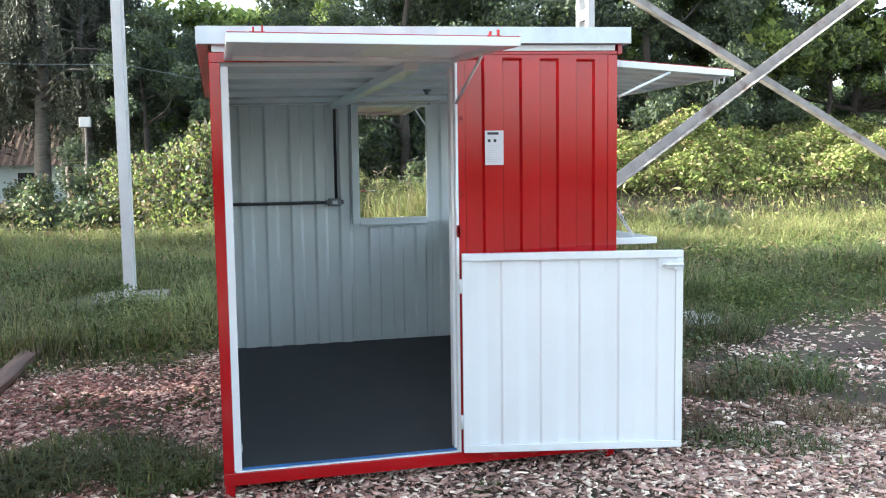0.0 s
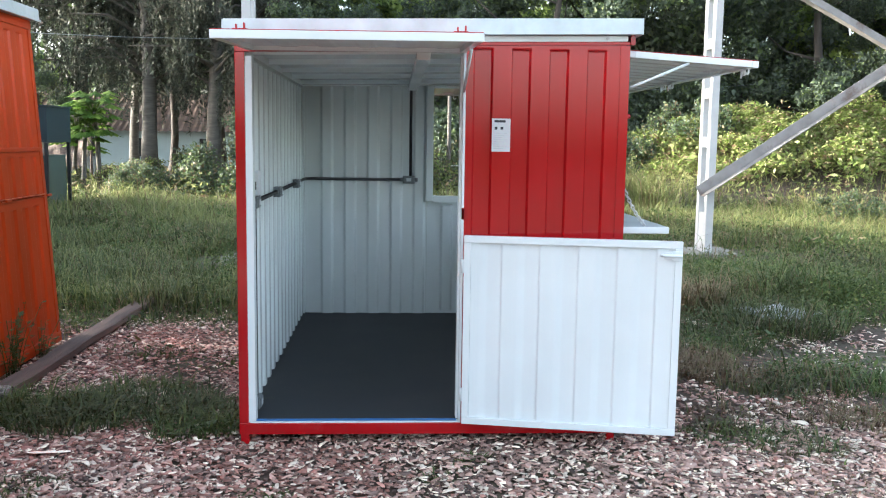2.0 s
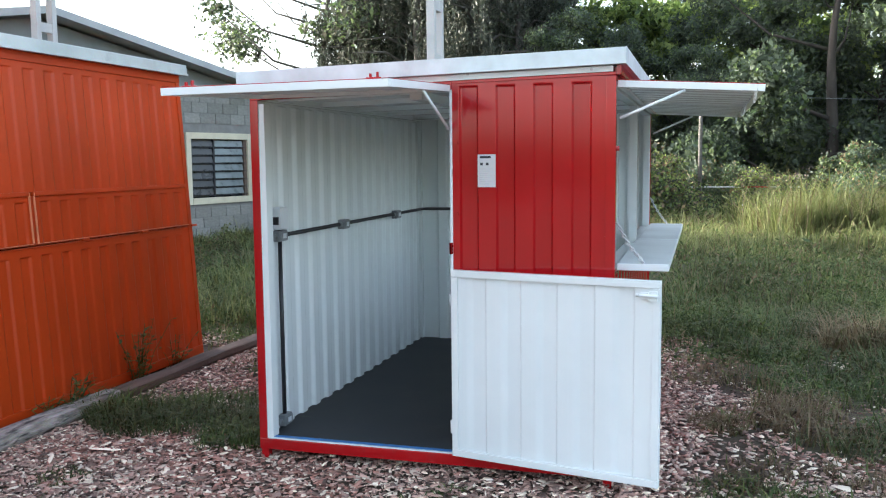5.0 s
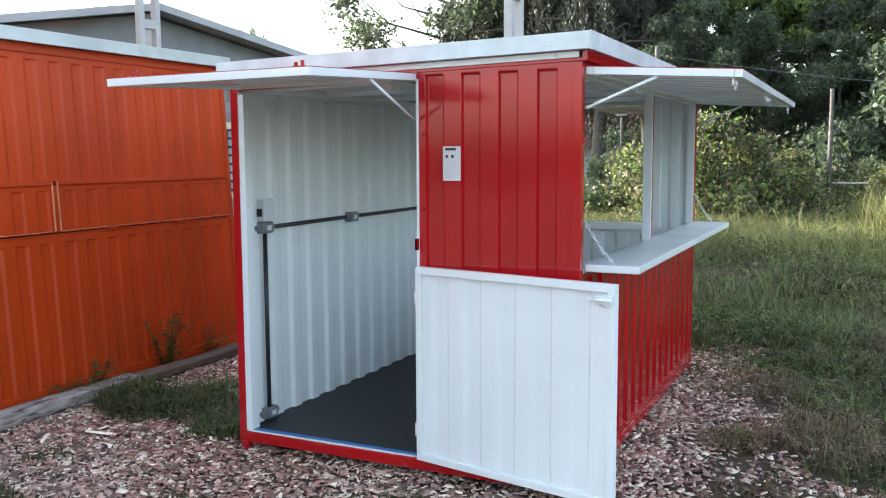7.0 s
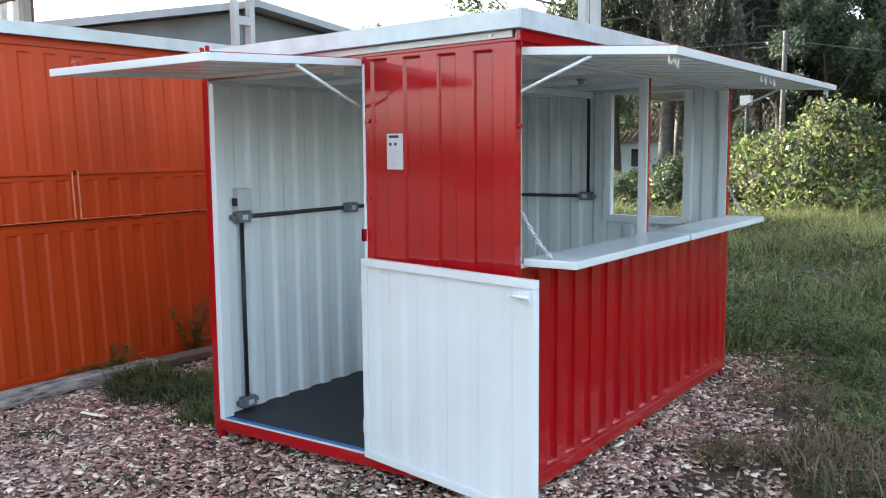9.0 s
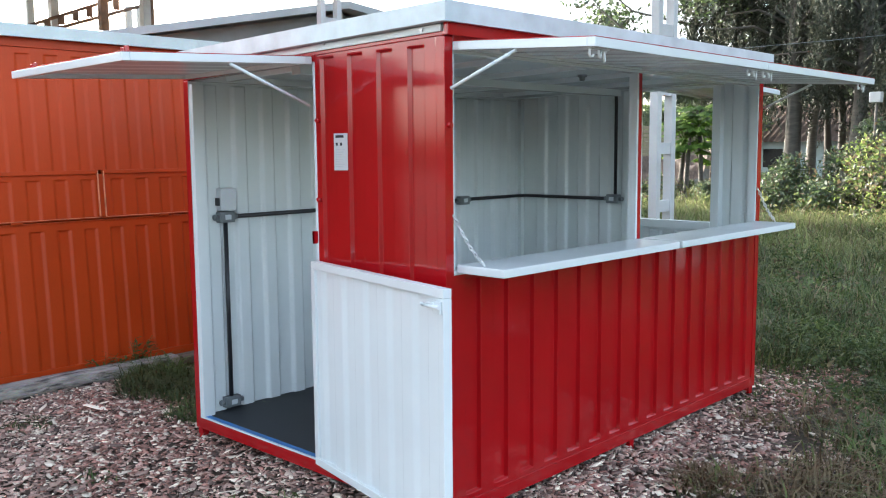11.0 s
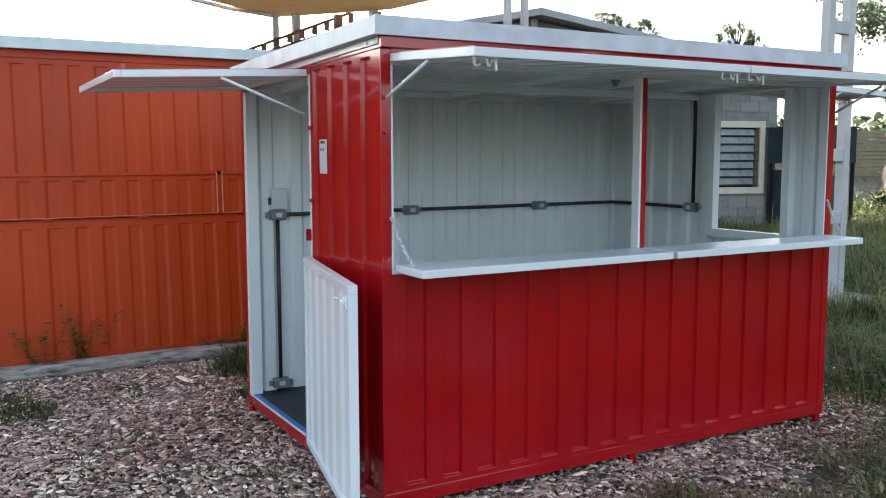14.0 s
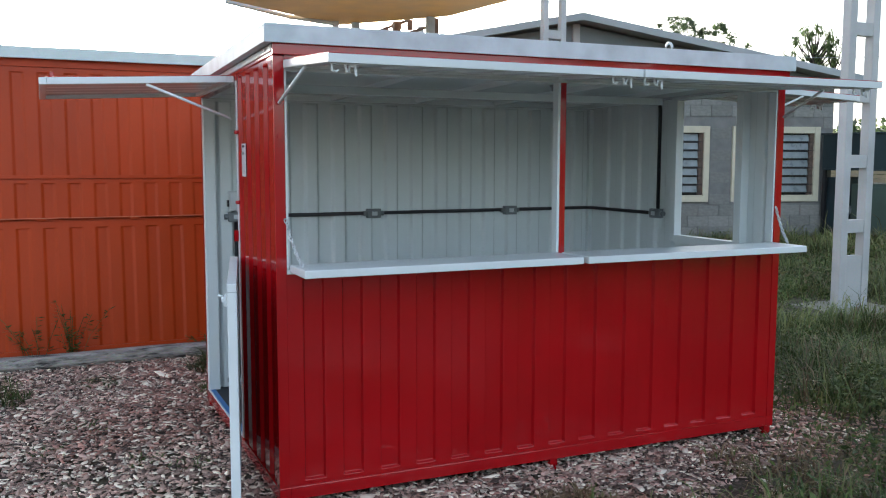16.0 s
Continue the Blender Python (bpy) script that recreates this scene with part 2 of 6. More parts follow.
SOIL = ground_material()
GRASS = foliage("meadow_grass", (0.085, 0.122, 0.030), (0.135, 0.180, 0.046), (0.24, 0.25, 0.09), 0.22, dry=(0.15, 0.145, 0.07))
# pale gold blades: sunlight on the far grass is put into the colour
GRASS_GOLD = foliage("sun_toned_grass", (0.15, 0.18, 0.055), (0.24, 0.26, 0.09), (0.36, 0.36, 0.16), 0.42)
GRASS_DARK = foliage("lush_tuft_grass", (0.036, 0.066, 0.015), (0.064, 0.106, 0.026), (0.115, 0.15, 0.044), 0.18, dry=(0.075, 0.082, 0.040))
STRAW = foliage("dry_grass", (0.12, 0.085, 0.045), (0.20, 0.145, 0.078), (0.30, 0.235, 0.135), 0.22)
# dark and mid leaf tones are lifted to imitate haze over distance
LEAF_DARK = foliage("dark_leaves", (0.068, 0.090, 0.066), (0.100, 0.130, 0.090), (0.15, 0.185, 0.115), 0.42)
LEAF_MID = foliage("mid_leaves", (0.060, 0.095, 0.038), (0.105, 0.150, 0.058), (0.19, 0.24, 0.10), 0.40)
# raised leaf colour that stands in for sun on the far crowns
LEAF_BRIGHT = foliage("bright_leaves", (0.14, 0.20, 0.05), (0.24, 0.32, 0.08), (0.36, 0.42, 0.13), 0.5)
# both hanging tones are darkened to hold the shade under the canopy
LEAF_GREY = foliage("grey_drooping_leaves", (0.040, 0.044, 0.032), (0.070, 0.074, 0.052), (0.125, 0.125, 0.088), 0.25)
HANGING_SHADE = foliage("shaded_hanging_leaves", (0.026, 0.034, 0.024), (0.046, 0.056, 0.038), (0.085, 0.096, 0.064), 0.22)
# vine tone includes the sun and haze that brighten the bank
VINE = foliage("vine_leaves", (0.13, 0.19, 0.04), (0.22, 0.28, 0.07), (0.34, 0.38, 0.13), 0.45)
PAPAYA = foliage("papaya_leaves", (0.06, 0.13, 0.02), (0.12, 0.22, 0.035), (0.22, 0.32, 0.06), 0.45)

# ---- mesh helpers ----


def part(name, bm, mat, parent=None, label=""):
    """Links a bmesh as one mesh object; mat may be one material or several."""
    me = bpy.data.meshes.new(name)
    bm.to_mesh(me)
    bm.free()
    for q in (mat if isinstance(mat, (list, tuple)) else [mat]):
        me.materials.append(q)
    ob = new(name, me)
    if parent:
        ob.parent = parent
    if label:
        ob["label"] = label
    return ob


def thing(name, label, category, group="", kind="", at=None):
    ob = new(name)
    if at is not None:
        ob.matrix_world = at
    return tagged(ob, label, category, group, kind)


def box(bm, x0, x1, y0, y1, z0, z1, bevel=0.0, m=None, mat=0):
    r = bmesh.ops.create_cube(bm, size=1.0)
    vs = r["verts"]
    for v in vs:
        v.co = Vector((x0 + (v.co.x + 0.5) * (x1 - x0), y0 + (v.co.y + 0.5) * (y1 - y0), z0 + (v.co.z + 0.5) * (z1 - z0)))
        if m is not None:
            v.co = m @ v.co
    faces = {f for v in vs for f in v.link_faces}
    for f in faces:
        f.material_index = mat
    if bevel:
        edges = {ed for v in vs for ed in v.link_edges}
        bmesh.ops.bevel(bm, geom=list(edges), offset=bevel, segments=2, profile=0.6, affect="EDGES")
    return vs


def boxes(rows, bevel=0.003, m=None):
    bm = bmesh.new()
    for r in rows:
        one = bmesh.new()
        box(one, *r, bevel=bevel, m=m)
        tmp = bpy.data.meshes.new("tmp")
        one.to_mesh(tmp)
        one.free()
        bm.from_mesh(tmp)
        bpy.data.meshes.remove(tmp)
    return bm


def tube(bm, pts, r, seg=10, closed=False):
    """A round bar along points; r is one radius or one for each point."""
    pts = [Vector(p) for p in pts]
    rings = []
    up = Vector((0.31, 0.17, 0.93)).normalized()
    k = len(pts)
    for i, p in enumerate(pts):
        if closed:
            d = pts[(i + 1) % k] - pts[i - 1]
        else:
            d = pts[min(i + 1, k - 1)] - pts[max(i - 1, 0)]
        d.normalize()
        s = d.cross(up)
        if s.length < 0.1:
            s = d.cross(Vector((1, 0, 0)))
        s.normalize()
        w = s.cross(d)
        rad = r[i] if isinstance(r, (list, tuple)) else r
        rings.append([bm.verts.new(p + (s * math.cos(2 * math.pi * j / seg) + w * math.sin(2 * math.pi * j / seg)) * rad) for j in range(seg)])
    for a0, b0 in zip(rings, rings[1:] + ([rings[0]] if closed else [])):
        for j in range(seg):
            f = bm.faces.new((a0[j], a0[(j + 1) % seg], b0[(j + 1) % seg], b0[j]))
            f.smooth = True
    if not closed:
        bm.faces.new(rings[0][::-1])
        bm.faces.new(rings[-1])
    return bm


def bar(pts, r, seg=10, closed=False):
    return tube(bmesh.new(), pts, r, seg, closed)


def disc_stack(profile, seg=20, centre=(0, 0, 0), axis="z"):
    """A turned shape from (radius, height) pairs."""
    bm = bmesh.new()
    rings = []
    for rad, h in profile:
        ring = []
        for j in range(seg):
            u, v = rad * math.cos(2 * math.pi * j / seg), rad * math.sin(2 * math.pi * j / seg)
            p = (u, v, h) if axis == "z" else ((h, u, v) if axis == "x" else (u, h, v))
            ring.append(bm.verts.new(Vector(p) + Vector(centre)))
        rings.append(ring)
    for a0, b0 in zip(rings, rings[1:]):
        for j in range(seg):
            bm.faces.new((a0[j], a0[(j + 1) % seg], b0[(j + 1) % seg], b0[j])).smooth = True
    bm.faces.new(rings[0][::-1])
    bm.faces.new(rings[-1])
    return bm


def bends(corners, r):
    """Rounds the corners of a profile with short arcs, keeping the flats flat."""
    out = [corners[0]]
    for a0, b0, c0 in zip(corners, corners[1:], corners[2:]):
        p, q, w = Vector(a0), Vector(b0), Vector(c0)
        k = min(r, 0.42 * (q - p).length, 0.42 * (w - q).length)
        s0, s1 = q + (p - q).normalized() * k, q + (w - q).normalized() * k
        out.append(tuple(s0 + (p - q).normalized() * k * 0.15))
        for t in (0.0, 0.33, 0.67, 1.0):
            out.append(tuple(s0 * (1 - t) ** 2 + q * 2 * t * (1 - t) + s1 * t * t))
        out.append(tuple(s1 + (w - q).normalized() * k * 0.15))
    return out + [corners[-1]]


def corrugated(length, z0, z1, first, m, pitch=0.194, depth=0.024, thick=0.009, margin=0.03, slope=0.016, recess=0.098, ramp=0.016, flat_ends=True, open_foot=False, r=0.007):
    """A ribbed sheet: u along its length, ribs upright, rounded bends between the flats and the recesses.
    Face material 0 is the outer side, 1 the inner. m places it (u, depth, z)."""
    prof = [(0.0, 0.0)]
    u = first
    while u < 0:
        u += pitch
    u -= pitch
    while u < length:
        for du, v in ((-recess - ramp * 0.4, 0.0), (-recess + ramp * 0.6, depth), (-slope, depth), (0.0, 0.0)):
            if 0.004 < u + du < length - 0.004:
                prof.append((u + du, v))
        u += pitch
    prof.append((length, 0.0))
    if prof[1][1] > 0:
        prof.insert(1, (0.003, 0.0))
    if prof[-2][1] > 0:
        prof.insert(-1, (length - 0.003, 0.0))
    prof = bends(prof, r)
    if flat_ends:
        levels = [(z1 - margin - 0.011, 1), (z1 - margin - 0.007, 1), (z1 - margin - 0.004, 0.94), (z1 - margin - 0.001, 0.06), (z1 - margin + 0.002, 0), (z1 - margin + 0.006, 0), (z1, 0)]
        foot = [(z0, 1)] if open_foot else [(z0, 0), (z0 + margin - 0.004, 0), (z0 + margin, 0), (z0 + margin + 0.003, 0.06), (z0 + margin + 0.006, 0.94), (z0 + margin + 0.009, 1), (z0 + margin + 0.013, 1)]
        levels = foot + levels
    else:
        levels = [(z0, 1), (z1, 1)]
    bm = bmesh.new()
    skins = []
    for off in (0.0, thick):
        rows = [[bm.verts.new(m @ Vector((u, v * k + off, z))) for u, v in prof] for z, k in levels]
        skins.append(rows)
        for r0, r1 in zip(rows, rows[1:]):
            for i in range(len(prof) - 1):
                q = (r0[i], r0[i + 1], r1[i + 1], r1[i])
                f = bm.faces.new(q if off == 0 else q[::-1])
                f.material_index = 0 if off == 0 else 1
                f.smooth = True
    a0, b0 = skins
    caps = []
    for e in (0, -1):
        caps += [bm.faces.new((a0[e][i], a0[e][i + 1], b0[e][i + 1], b0[e][i])) for i in range(len(prof) - 1)]
        caps += [bm.faces.new((a0[i][e], a0[i + 1][e], b0[i + 1][e], b0[i][e])) for i in range(len(levels) - 1)]
    for f in caps:
        for ed in f.edges:
            ed.smooth = False
    return bm


def arrays_mesh(name, verts, quads, mats, slots=None, smooth=False):
    """A mesh from arrays that a program computed."""
    me = bpy.data.meshes.new(name)
    nv, nf = len(verts), len(quads)
    k = quads.shape[1]
    me.vertices.add(nv)
    me.vertices.foreach_set("co", np.ascontiguousarray(verts, dtype=np.float32).ravel())
    me.loops.add(nf * k)
    me.loops.foreach_set("vertex_index", np.ascontiguousarray(quads, dtype=np.int32).ravel())
    me.polygons.add(nf)
    me.polygons.foreach_set("loop_start", np.arange(0, nf * k, k, dtype=np.int32))
    for q in mats:
        me.materials.append(q)
    if slots is not None:
        me.polygons.foreach_set("material_index", np.ascontiguousarray(slots, dtype=np.int32))
    me.update(calc_edges=True)
    return me


T = Matrix.Translation


def axes(u, v, origin):
    """Places a sheet: u along its length, v into its depth, z up."""
    u, v = Vector(u).normalized(), Vector(v).normalized()
    return Matrix(((u.x, v.x, 0, origin[0]), (u.y, v.y, 0, origin[1]), (u.z, v.z, 1, origin[2]), (0, 0, 0, 1)))

# ---- ground ----


def smooth(a0, b0, t):
    t = np.clip((t - a0) / (b0 - a0), 0, 1)
    return t * t * (3 - 2 * t)


def wave(x, y):
    """Slow, uneven waves between about -1 and 1."""
    return (np.sin(1.3 * x + 0.7 * y + 0.4) + np.sin(-0.8 * x + 1.7 * y + 2.1) + np.sin(2.9 * x + 1.1 * y + 4.0) * 0.6
            + np.sin(1.9 * x - 3.3 * y + 1.0) * 0.5 + np.sin(5.3 * x + 4.1 * y) * 0.35) / 2.4


def height(x, y):
    near = smooth(3.2, 7.0, np.hypot(x + 1.0, y - 1.2))
    bank = smooth(13.5, 20.0, y - 0.10 * x) * smooth(3.0, 9.0, x) * 1.9
    return wave(x, y) * (0.012 + 0.05 * near) - 0.012 + bank + 0.10 * wave(x * 0.2, y * 0.2) * near


def grassiness(x, y):
    """1 where grass has taken over, 0 on bare chips."""
    back = smooth(2.8, 4.0, y + 0.5 * wave(x * 1.7, y * 1.3) + 0.6 * smooth(-3.0, -2.2, x) * smooth(-1.6, -2.1, x) - 0.05 * smooth(0, -2.5, x) + 0.25 * smooth(-2, -2.4, x))
    right = smooth(0.55, 1.0, x) * smooth(0.1, 0.45, wave(x * 1.5 + 2, y * 1.9)) * smooth(-0.4, 0.8, y) * 0.65
    far_right = smooth(2.6, 3.6, y + 0.9 * wave(x + 3, y)) * smooth(0.4, 1.2, x)
    tuft = smooth(1.0, 0.55, np.hypot((x + 2.62) / 0.62, (y - 0.62 + 0.25 * (x + 2.62)) / 0.27)) * 0.8
    tuft2 = smooth(1.0, 0.5, np.hypot((x + 2.95) / 0.30, (y + 1.35) / 0.26)) * 0.8
    tuft3 = smooth(1.0, 0.5, np.hypot((x + 3.0) / 0.5, (y - 1.9) / 0.3)) * 0.35
    left = smooth(-3.7, -4.6, x)
    return np.clip(np.maximum.reduce([back, right, far_right, tuft, tuft2, tuft3, left]), 0, 1)


def axis_steps():
    s = [0.0]
    step = 0.16
    while s[-1] < 420:
        if s[-1] > 7:
            step *= 1.14
        s.append(s[-1] + step)
    return np.array([-q for q in s[:0:-1]] + s)


gx, gy = axis_steps() - 0.5, axis_steps() + 1.0
GX, GY = np.meshgrid(gx, gy)
gv = np.stack([GX, GY, height(GX, GY)], -1).reshape(-1, 3)
nxg, nyg = len(gx), len(gy)
i0 = (np.arange(nyg - 1)[:, None] * nxg + np.arange(nxg - 1)[None]).ravel()
ground = new("ground", arrays_mesh("ground", gv, np.stack([i0, i0 + 1, i0 + nxg + 1, i0 + nxg], -1), [SOIL]))
tagged(ground, "bare brown soil and turf under chips and grass", "ground", kind="structure")
for pl in ground.data.polygons:
    pl.use_smooth = True

rng = np.random.default_rng(7)


def inside_kiosk(x, y):
    return (x > -1.9) & (x < -0.1) & (y > 0.3) & (y < 2.7)


def chip_bed(name, label, count, span, size, pale):
    """Flat broken shards, scattered and tilted, six-cornered."""
    x, y = rng.uniform(span[0], span[1], count), rng.uniform(span[2], span[3], count)
    worn = 1 - 0.9 * smooth(0.15, 0.6, x) * smooth(0.0, 0.6, y + 0.5 * wave(x * 2.1, y * 2.3)) * (0.35 + 0.65 * smooth(-0.6, 0.05, wave(x * 2.6 + 4, y * 2.4)))
    worn = worn * (1 - 0.62 * smooth(-1.9, -2.15, x) * smooth(-3.1, -2.6, x) * smooth(0.8, 1.3, y) * smooth(-0.7, 0.0, wave(x * 2.2 + 1, y * 2.9)))
    rim = smooth(0.0, 1.6, x + 5.6 + wave(x, y)) * smooth(0.0, 2.5, 8.6 - x + wave(x + 2, y)) * smooth(0.0, 2.5, y + 9.0 + wave(y, x))
    worn = worn * rim
    keep = (rng.random(count) > grassiness(x, y) * 0.93) & (rng.random(count) < worn) & ~inside_kiosk(x, y) & ((x > -3.75) | (y > 2.7)) & (rng.random(count) < np.maximum(0.54, 0.76 + 0.4 * wave(x * 1.3 + 5, y * 1.3)))
    x, y = x[keep], y[keep]
    k = len(x)
    r = size * np.exp(rng.normal(0, 0.36, k))
    ang = np.arange(6) * np.pi / 3 + rng.uniform(-0.5, 0.5, (k, 6))
    rad = r[:, None] * rng.uniform(0.5, 1.3, (k, 6))
    px, py = rad * np.cos(ang), rad * np.sin(ang) * rng.uniform(0.28, 0.66, k)[:, None]
    turn = rng.uniform(0, 2 * np.pi, k)[:, None]
    px, py = px * np.cos(turn) - py * np.sin(turn), px * np.sin(turn) + py * np.cos(turn)
    tx, ty = rng.normal(0, 0.19, (2, k, 1))
    pz = px * tx + py * ty
    th = rng.uniform(0.0015, 0.004, k)[:, None]
    base = height(x, y) + np.abs(rng.normal(0, 0.013, k)) + 0.003
    top = np.stack([x[:, None] + px, y[:, None] + py, base[:, None] + pz + th], -1)
    low = np.stack([x[:, None] + px * 1.06, y[:, None] + py * 1.06, base[:, None] + pz - th * 0.7], -1)
    verts = np.concatenate([top, low], 1).reshape(-1, 3)
    o = (np.arange(k) * 12)[:, None]
    faces = [np.concatenate([o + q, o + 6 + q, o + 6 + (q + 1) % 6, o + (q + 1) % 6], 1) for q in range(6)]
    faces += [np.concatenate([o, o + 1, o + 2, o + 3], 1), np.concatenate([o, o + 3, o + 4, o + 5], 1)]
    red = smooth(0.05, 0.5, wave(x * 1.1 + 7, y * 1.4 + 2))
    pick = np.where(rng.random(k) < pale * (1 - 0.4 * red), 1, np.where(rng.random(k) < 0.06 + 0.5 * red, 2, 0))
    me = arrays_mesh(name, verts, np.concatenate(faces), [CHIP, PALECHIP, REDCHIP], np.tile(pick, 8))
    return tagged(new(name, me), label, "gravel", kind="stuff")


chip_bed("brick_chips", "flat reddish grey broken tile chips covering the yard", 175000, (-4.3, 2.4, -1.9, 4.2), 0.0165, 0.24)
chip_bed("side_brick_chips", "thin reddish tile chips beside the grass", 26000, (2.4, 5.0, -1.9, 4.4), 0.020, 0.27)
chip_bed("outer_brick_chips", "reddish tile chips on the open yard", 30000, (-5.4, 8.6, -9.0, -1.9), 0.027, 0.16)
chip_bed("outer_brick_chips", "reddish tile chips on the open yard", 5000, (5.0, 8.6, -1.9, 4.4), 0.034, 0.24)
chip_bed("large_brick_chips", "larger pale and reddish tile shards scattered on the yard", 5600, (-3.7, 4.6, -3.6, 4.2), 0.024, 0.5)


def blades(x, y, tall, width, lean, droop, mats, share):
    """Grass blades: two bent, tapering quads each."""
    k = len(x)
    z = height(x, y) - 0.01
    h = tall * np.exp(rng.normal(0, 0.28, k))
    w = width * rng.uniform(0.6, 1.4, k)
    ang = rng.uniform(0, 2 * np.pi, k)
    dx, dy = np.cos(ang), np.sin(ang)
    ln = h * np.abs(rng.normal(lean, 0.22, k))
    sx, sy = -dy * w / 2, dx * w / 2
    pts = []
    for q, wide in ((0.0, 1.0), (0.55, 0.8), (1.0, 0.08)):
        off = ln * q ** 1.8
        zz = z + h * (q - droop * q ** 3)
        cx, cy = x + dx * off, y + dy * off
        pts += [np.stack([cx - sx * wide, cy - sy * wide, zz], -1), np.stack([cx + sx * wide, cy + sy * wide, zz], -1)]
    verts = np.stack(pts, 1).reshape(-1, 3)
    o = (np.arange(k) * 6)[:, None]
    quads = np.concatenate([np.concatenate([o, o + 1, o + 3, o + 2], 1), np.concatenate([o + 2, o + 3, o + 5, o + 4], 1)])
    cls = rng.choice(len(mats), k, p=share)
    return verts, quads, np.tile(cls, 2)


def sward(name, label, x, y, tall, width, lean, droop, mats, share):
    v, q, s = blades(x, y, tall, width, lean, droop, mats, share)
    return tagged(new(name, arrays_mesh(name, v, q, mats, s)), label, "grass", kind="stuff")


def scatter(count, x0, x1, y0, y1, power=1.0):
    x, y = rng.uniform(x0, x1, count), rng.uniform(y0, y1, count)
    keep = (rng.random(count) < grassiness(x, y) ** power) & ~((x > -2.02) & (x < 0.02) & (y > -0.02) & (y < 3.05)) & ~((x < -3.6) & (y < 2.4))
    return x[keep], y[keep]


# short grass by the chips, meadow behind, tall weeds at the edges
def clear(x, y):
    """Bare round the feet of the columns."""
    k = np.ones(len(x), bool)
    for cx, cy in ((-3.05, 7.08), (3.36, 8.25)):
        k &= (np.hypot((x - cx) / 1.0, (y - cy + 0.35) / 1.25) > 0.85 + 0.14 * np.sin(9 * y) + 0.1 * np.sin(7 * x)) | (np.random.default_rng(5).random(len(x)) < 0.04)
    return x[k], y[k]


x, y = clear(*scatter(125000, -6.5, 5.5, -1.9, 6.5, 1.2))
sward("low_grass", "low green and dry grass growing through the chips", x, y, 0.10 + 0.08 * smooth(3, 6, y), 0.0055, 0.7, 0.35, [GRASS, GRASS_DARK, STRAW], [0.20, 0.62, 0.18])
# many dark blades here: the meadow's mid-distance shade is put into the mix
x, y = clear(*scatter(80000, -13, 13, 4.5, 15, 1.0))
sward("meadow_grass", "ankle-high yellow-green meadow grass behind the kiosk", x, y, 0.20 + 0.10 * wave(x, y), 0.008, 0.7, 0.35, [GRASS, GRASS_DARK, STRAW], [0.38, 0.44, 0.18])
x, y = scatter(60000, -26, 30, 11.5, 28, 1.0)
sward("far_grass", "tall pale meadow grass in front of the trees", x, y, 0.38 + 0.2 * wave(x * 0.7, y * 0.7), 0.020, 0.55, 0.3, [GRASS_GOLD, GRASS, STRAW], [0.66, 0.18, 0.16])


# the sunlit band across the meadow, drawn with paler yellow blades
x, y = clear(*scatter(42000, -9, 15, 10.2, 15.5, 1.0))
sward("sun_toned_grass", "meadow grass with sunlight put into its pale yellow-green colour", x, y, 0.34 + 0.12 * wave(x * 0.9, y * 0.9), 0.011, 0.6, 0.3, [GRASS_GOLD, GRASS, STRAW], [0.74, 0.14, 0.12])

x, y = clear(*scatter(13000, -6.5, -2.0, 3.6, 9.5, 1.0))
sward("lush_grass", "long bright green grass between the kiosk and the container", x, y, 0.36 + 0.15 * wave(x * 1.4, y * 1.2), 0.009, 0.7, 0.45, [GRASS_GOLD, GRASS, GRASS_DARK], [0.42, 0.38, 0.2])

# tall reedy grass with pale seed heads behind the kiosk
cx, cy = rng.uniform(1.4, 4.6, 44), rng.uniform(13.8, 16.8, 44)
cx, cy = np.repeat(cx, 150), np.repeat(cy, 150)
x, y = cx + rng.normal(0, 0.24, len(cx)), cy + rng.normal(0, 0.2, len(cx))
sward("reed_grass", "tall sunlit reedy grass with pale seed heads", x, y, 1.0, 0.016, 0.5, 0.3, [GRASS_GOLD, GRASS, STRAW], [0.62, 0.2, 0.18])

# clumps of longer grass standing above the rest
cx, cy = rng.uniform(-11, 12, 420), rng.uniform(3.6, 15, 420)
cx, cy = np.repeat(cx, 110), np.repeat(cy, 110)
x, y = cx + rng.normal(0, 0.16, len(cx)), cy + rng.normal(0, 0.16, len(cx))
keep = (rng.random(len(x)) < grassiness(x, y)) & ~((x > -2.3) & (x < 0.3) & (y < 3.4)) & ~((x < -3.6) & (y < 2.4))
x, y = clear(x[keep], y[keep])
sward("clumped_grass", "uneven clumps of longer green and dry grass", x, y, 0.34, 0.008, 0.75, 0.4, [GRASS, GRASS_DARK, STRAW], [0.32, 0.48, 0.20])


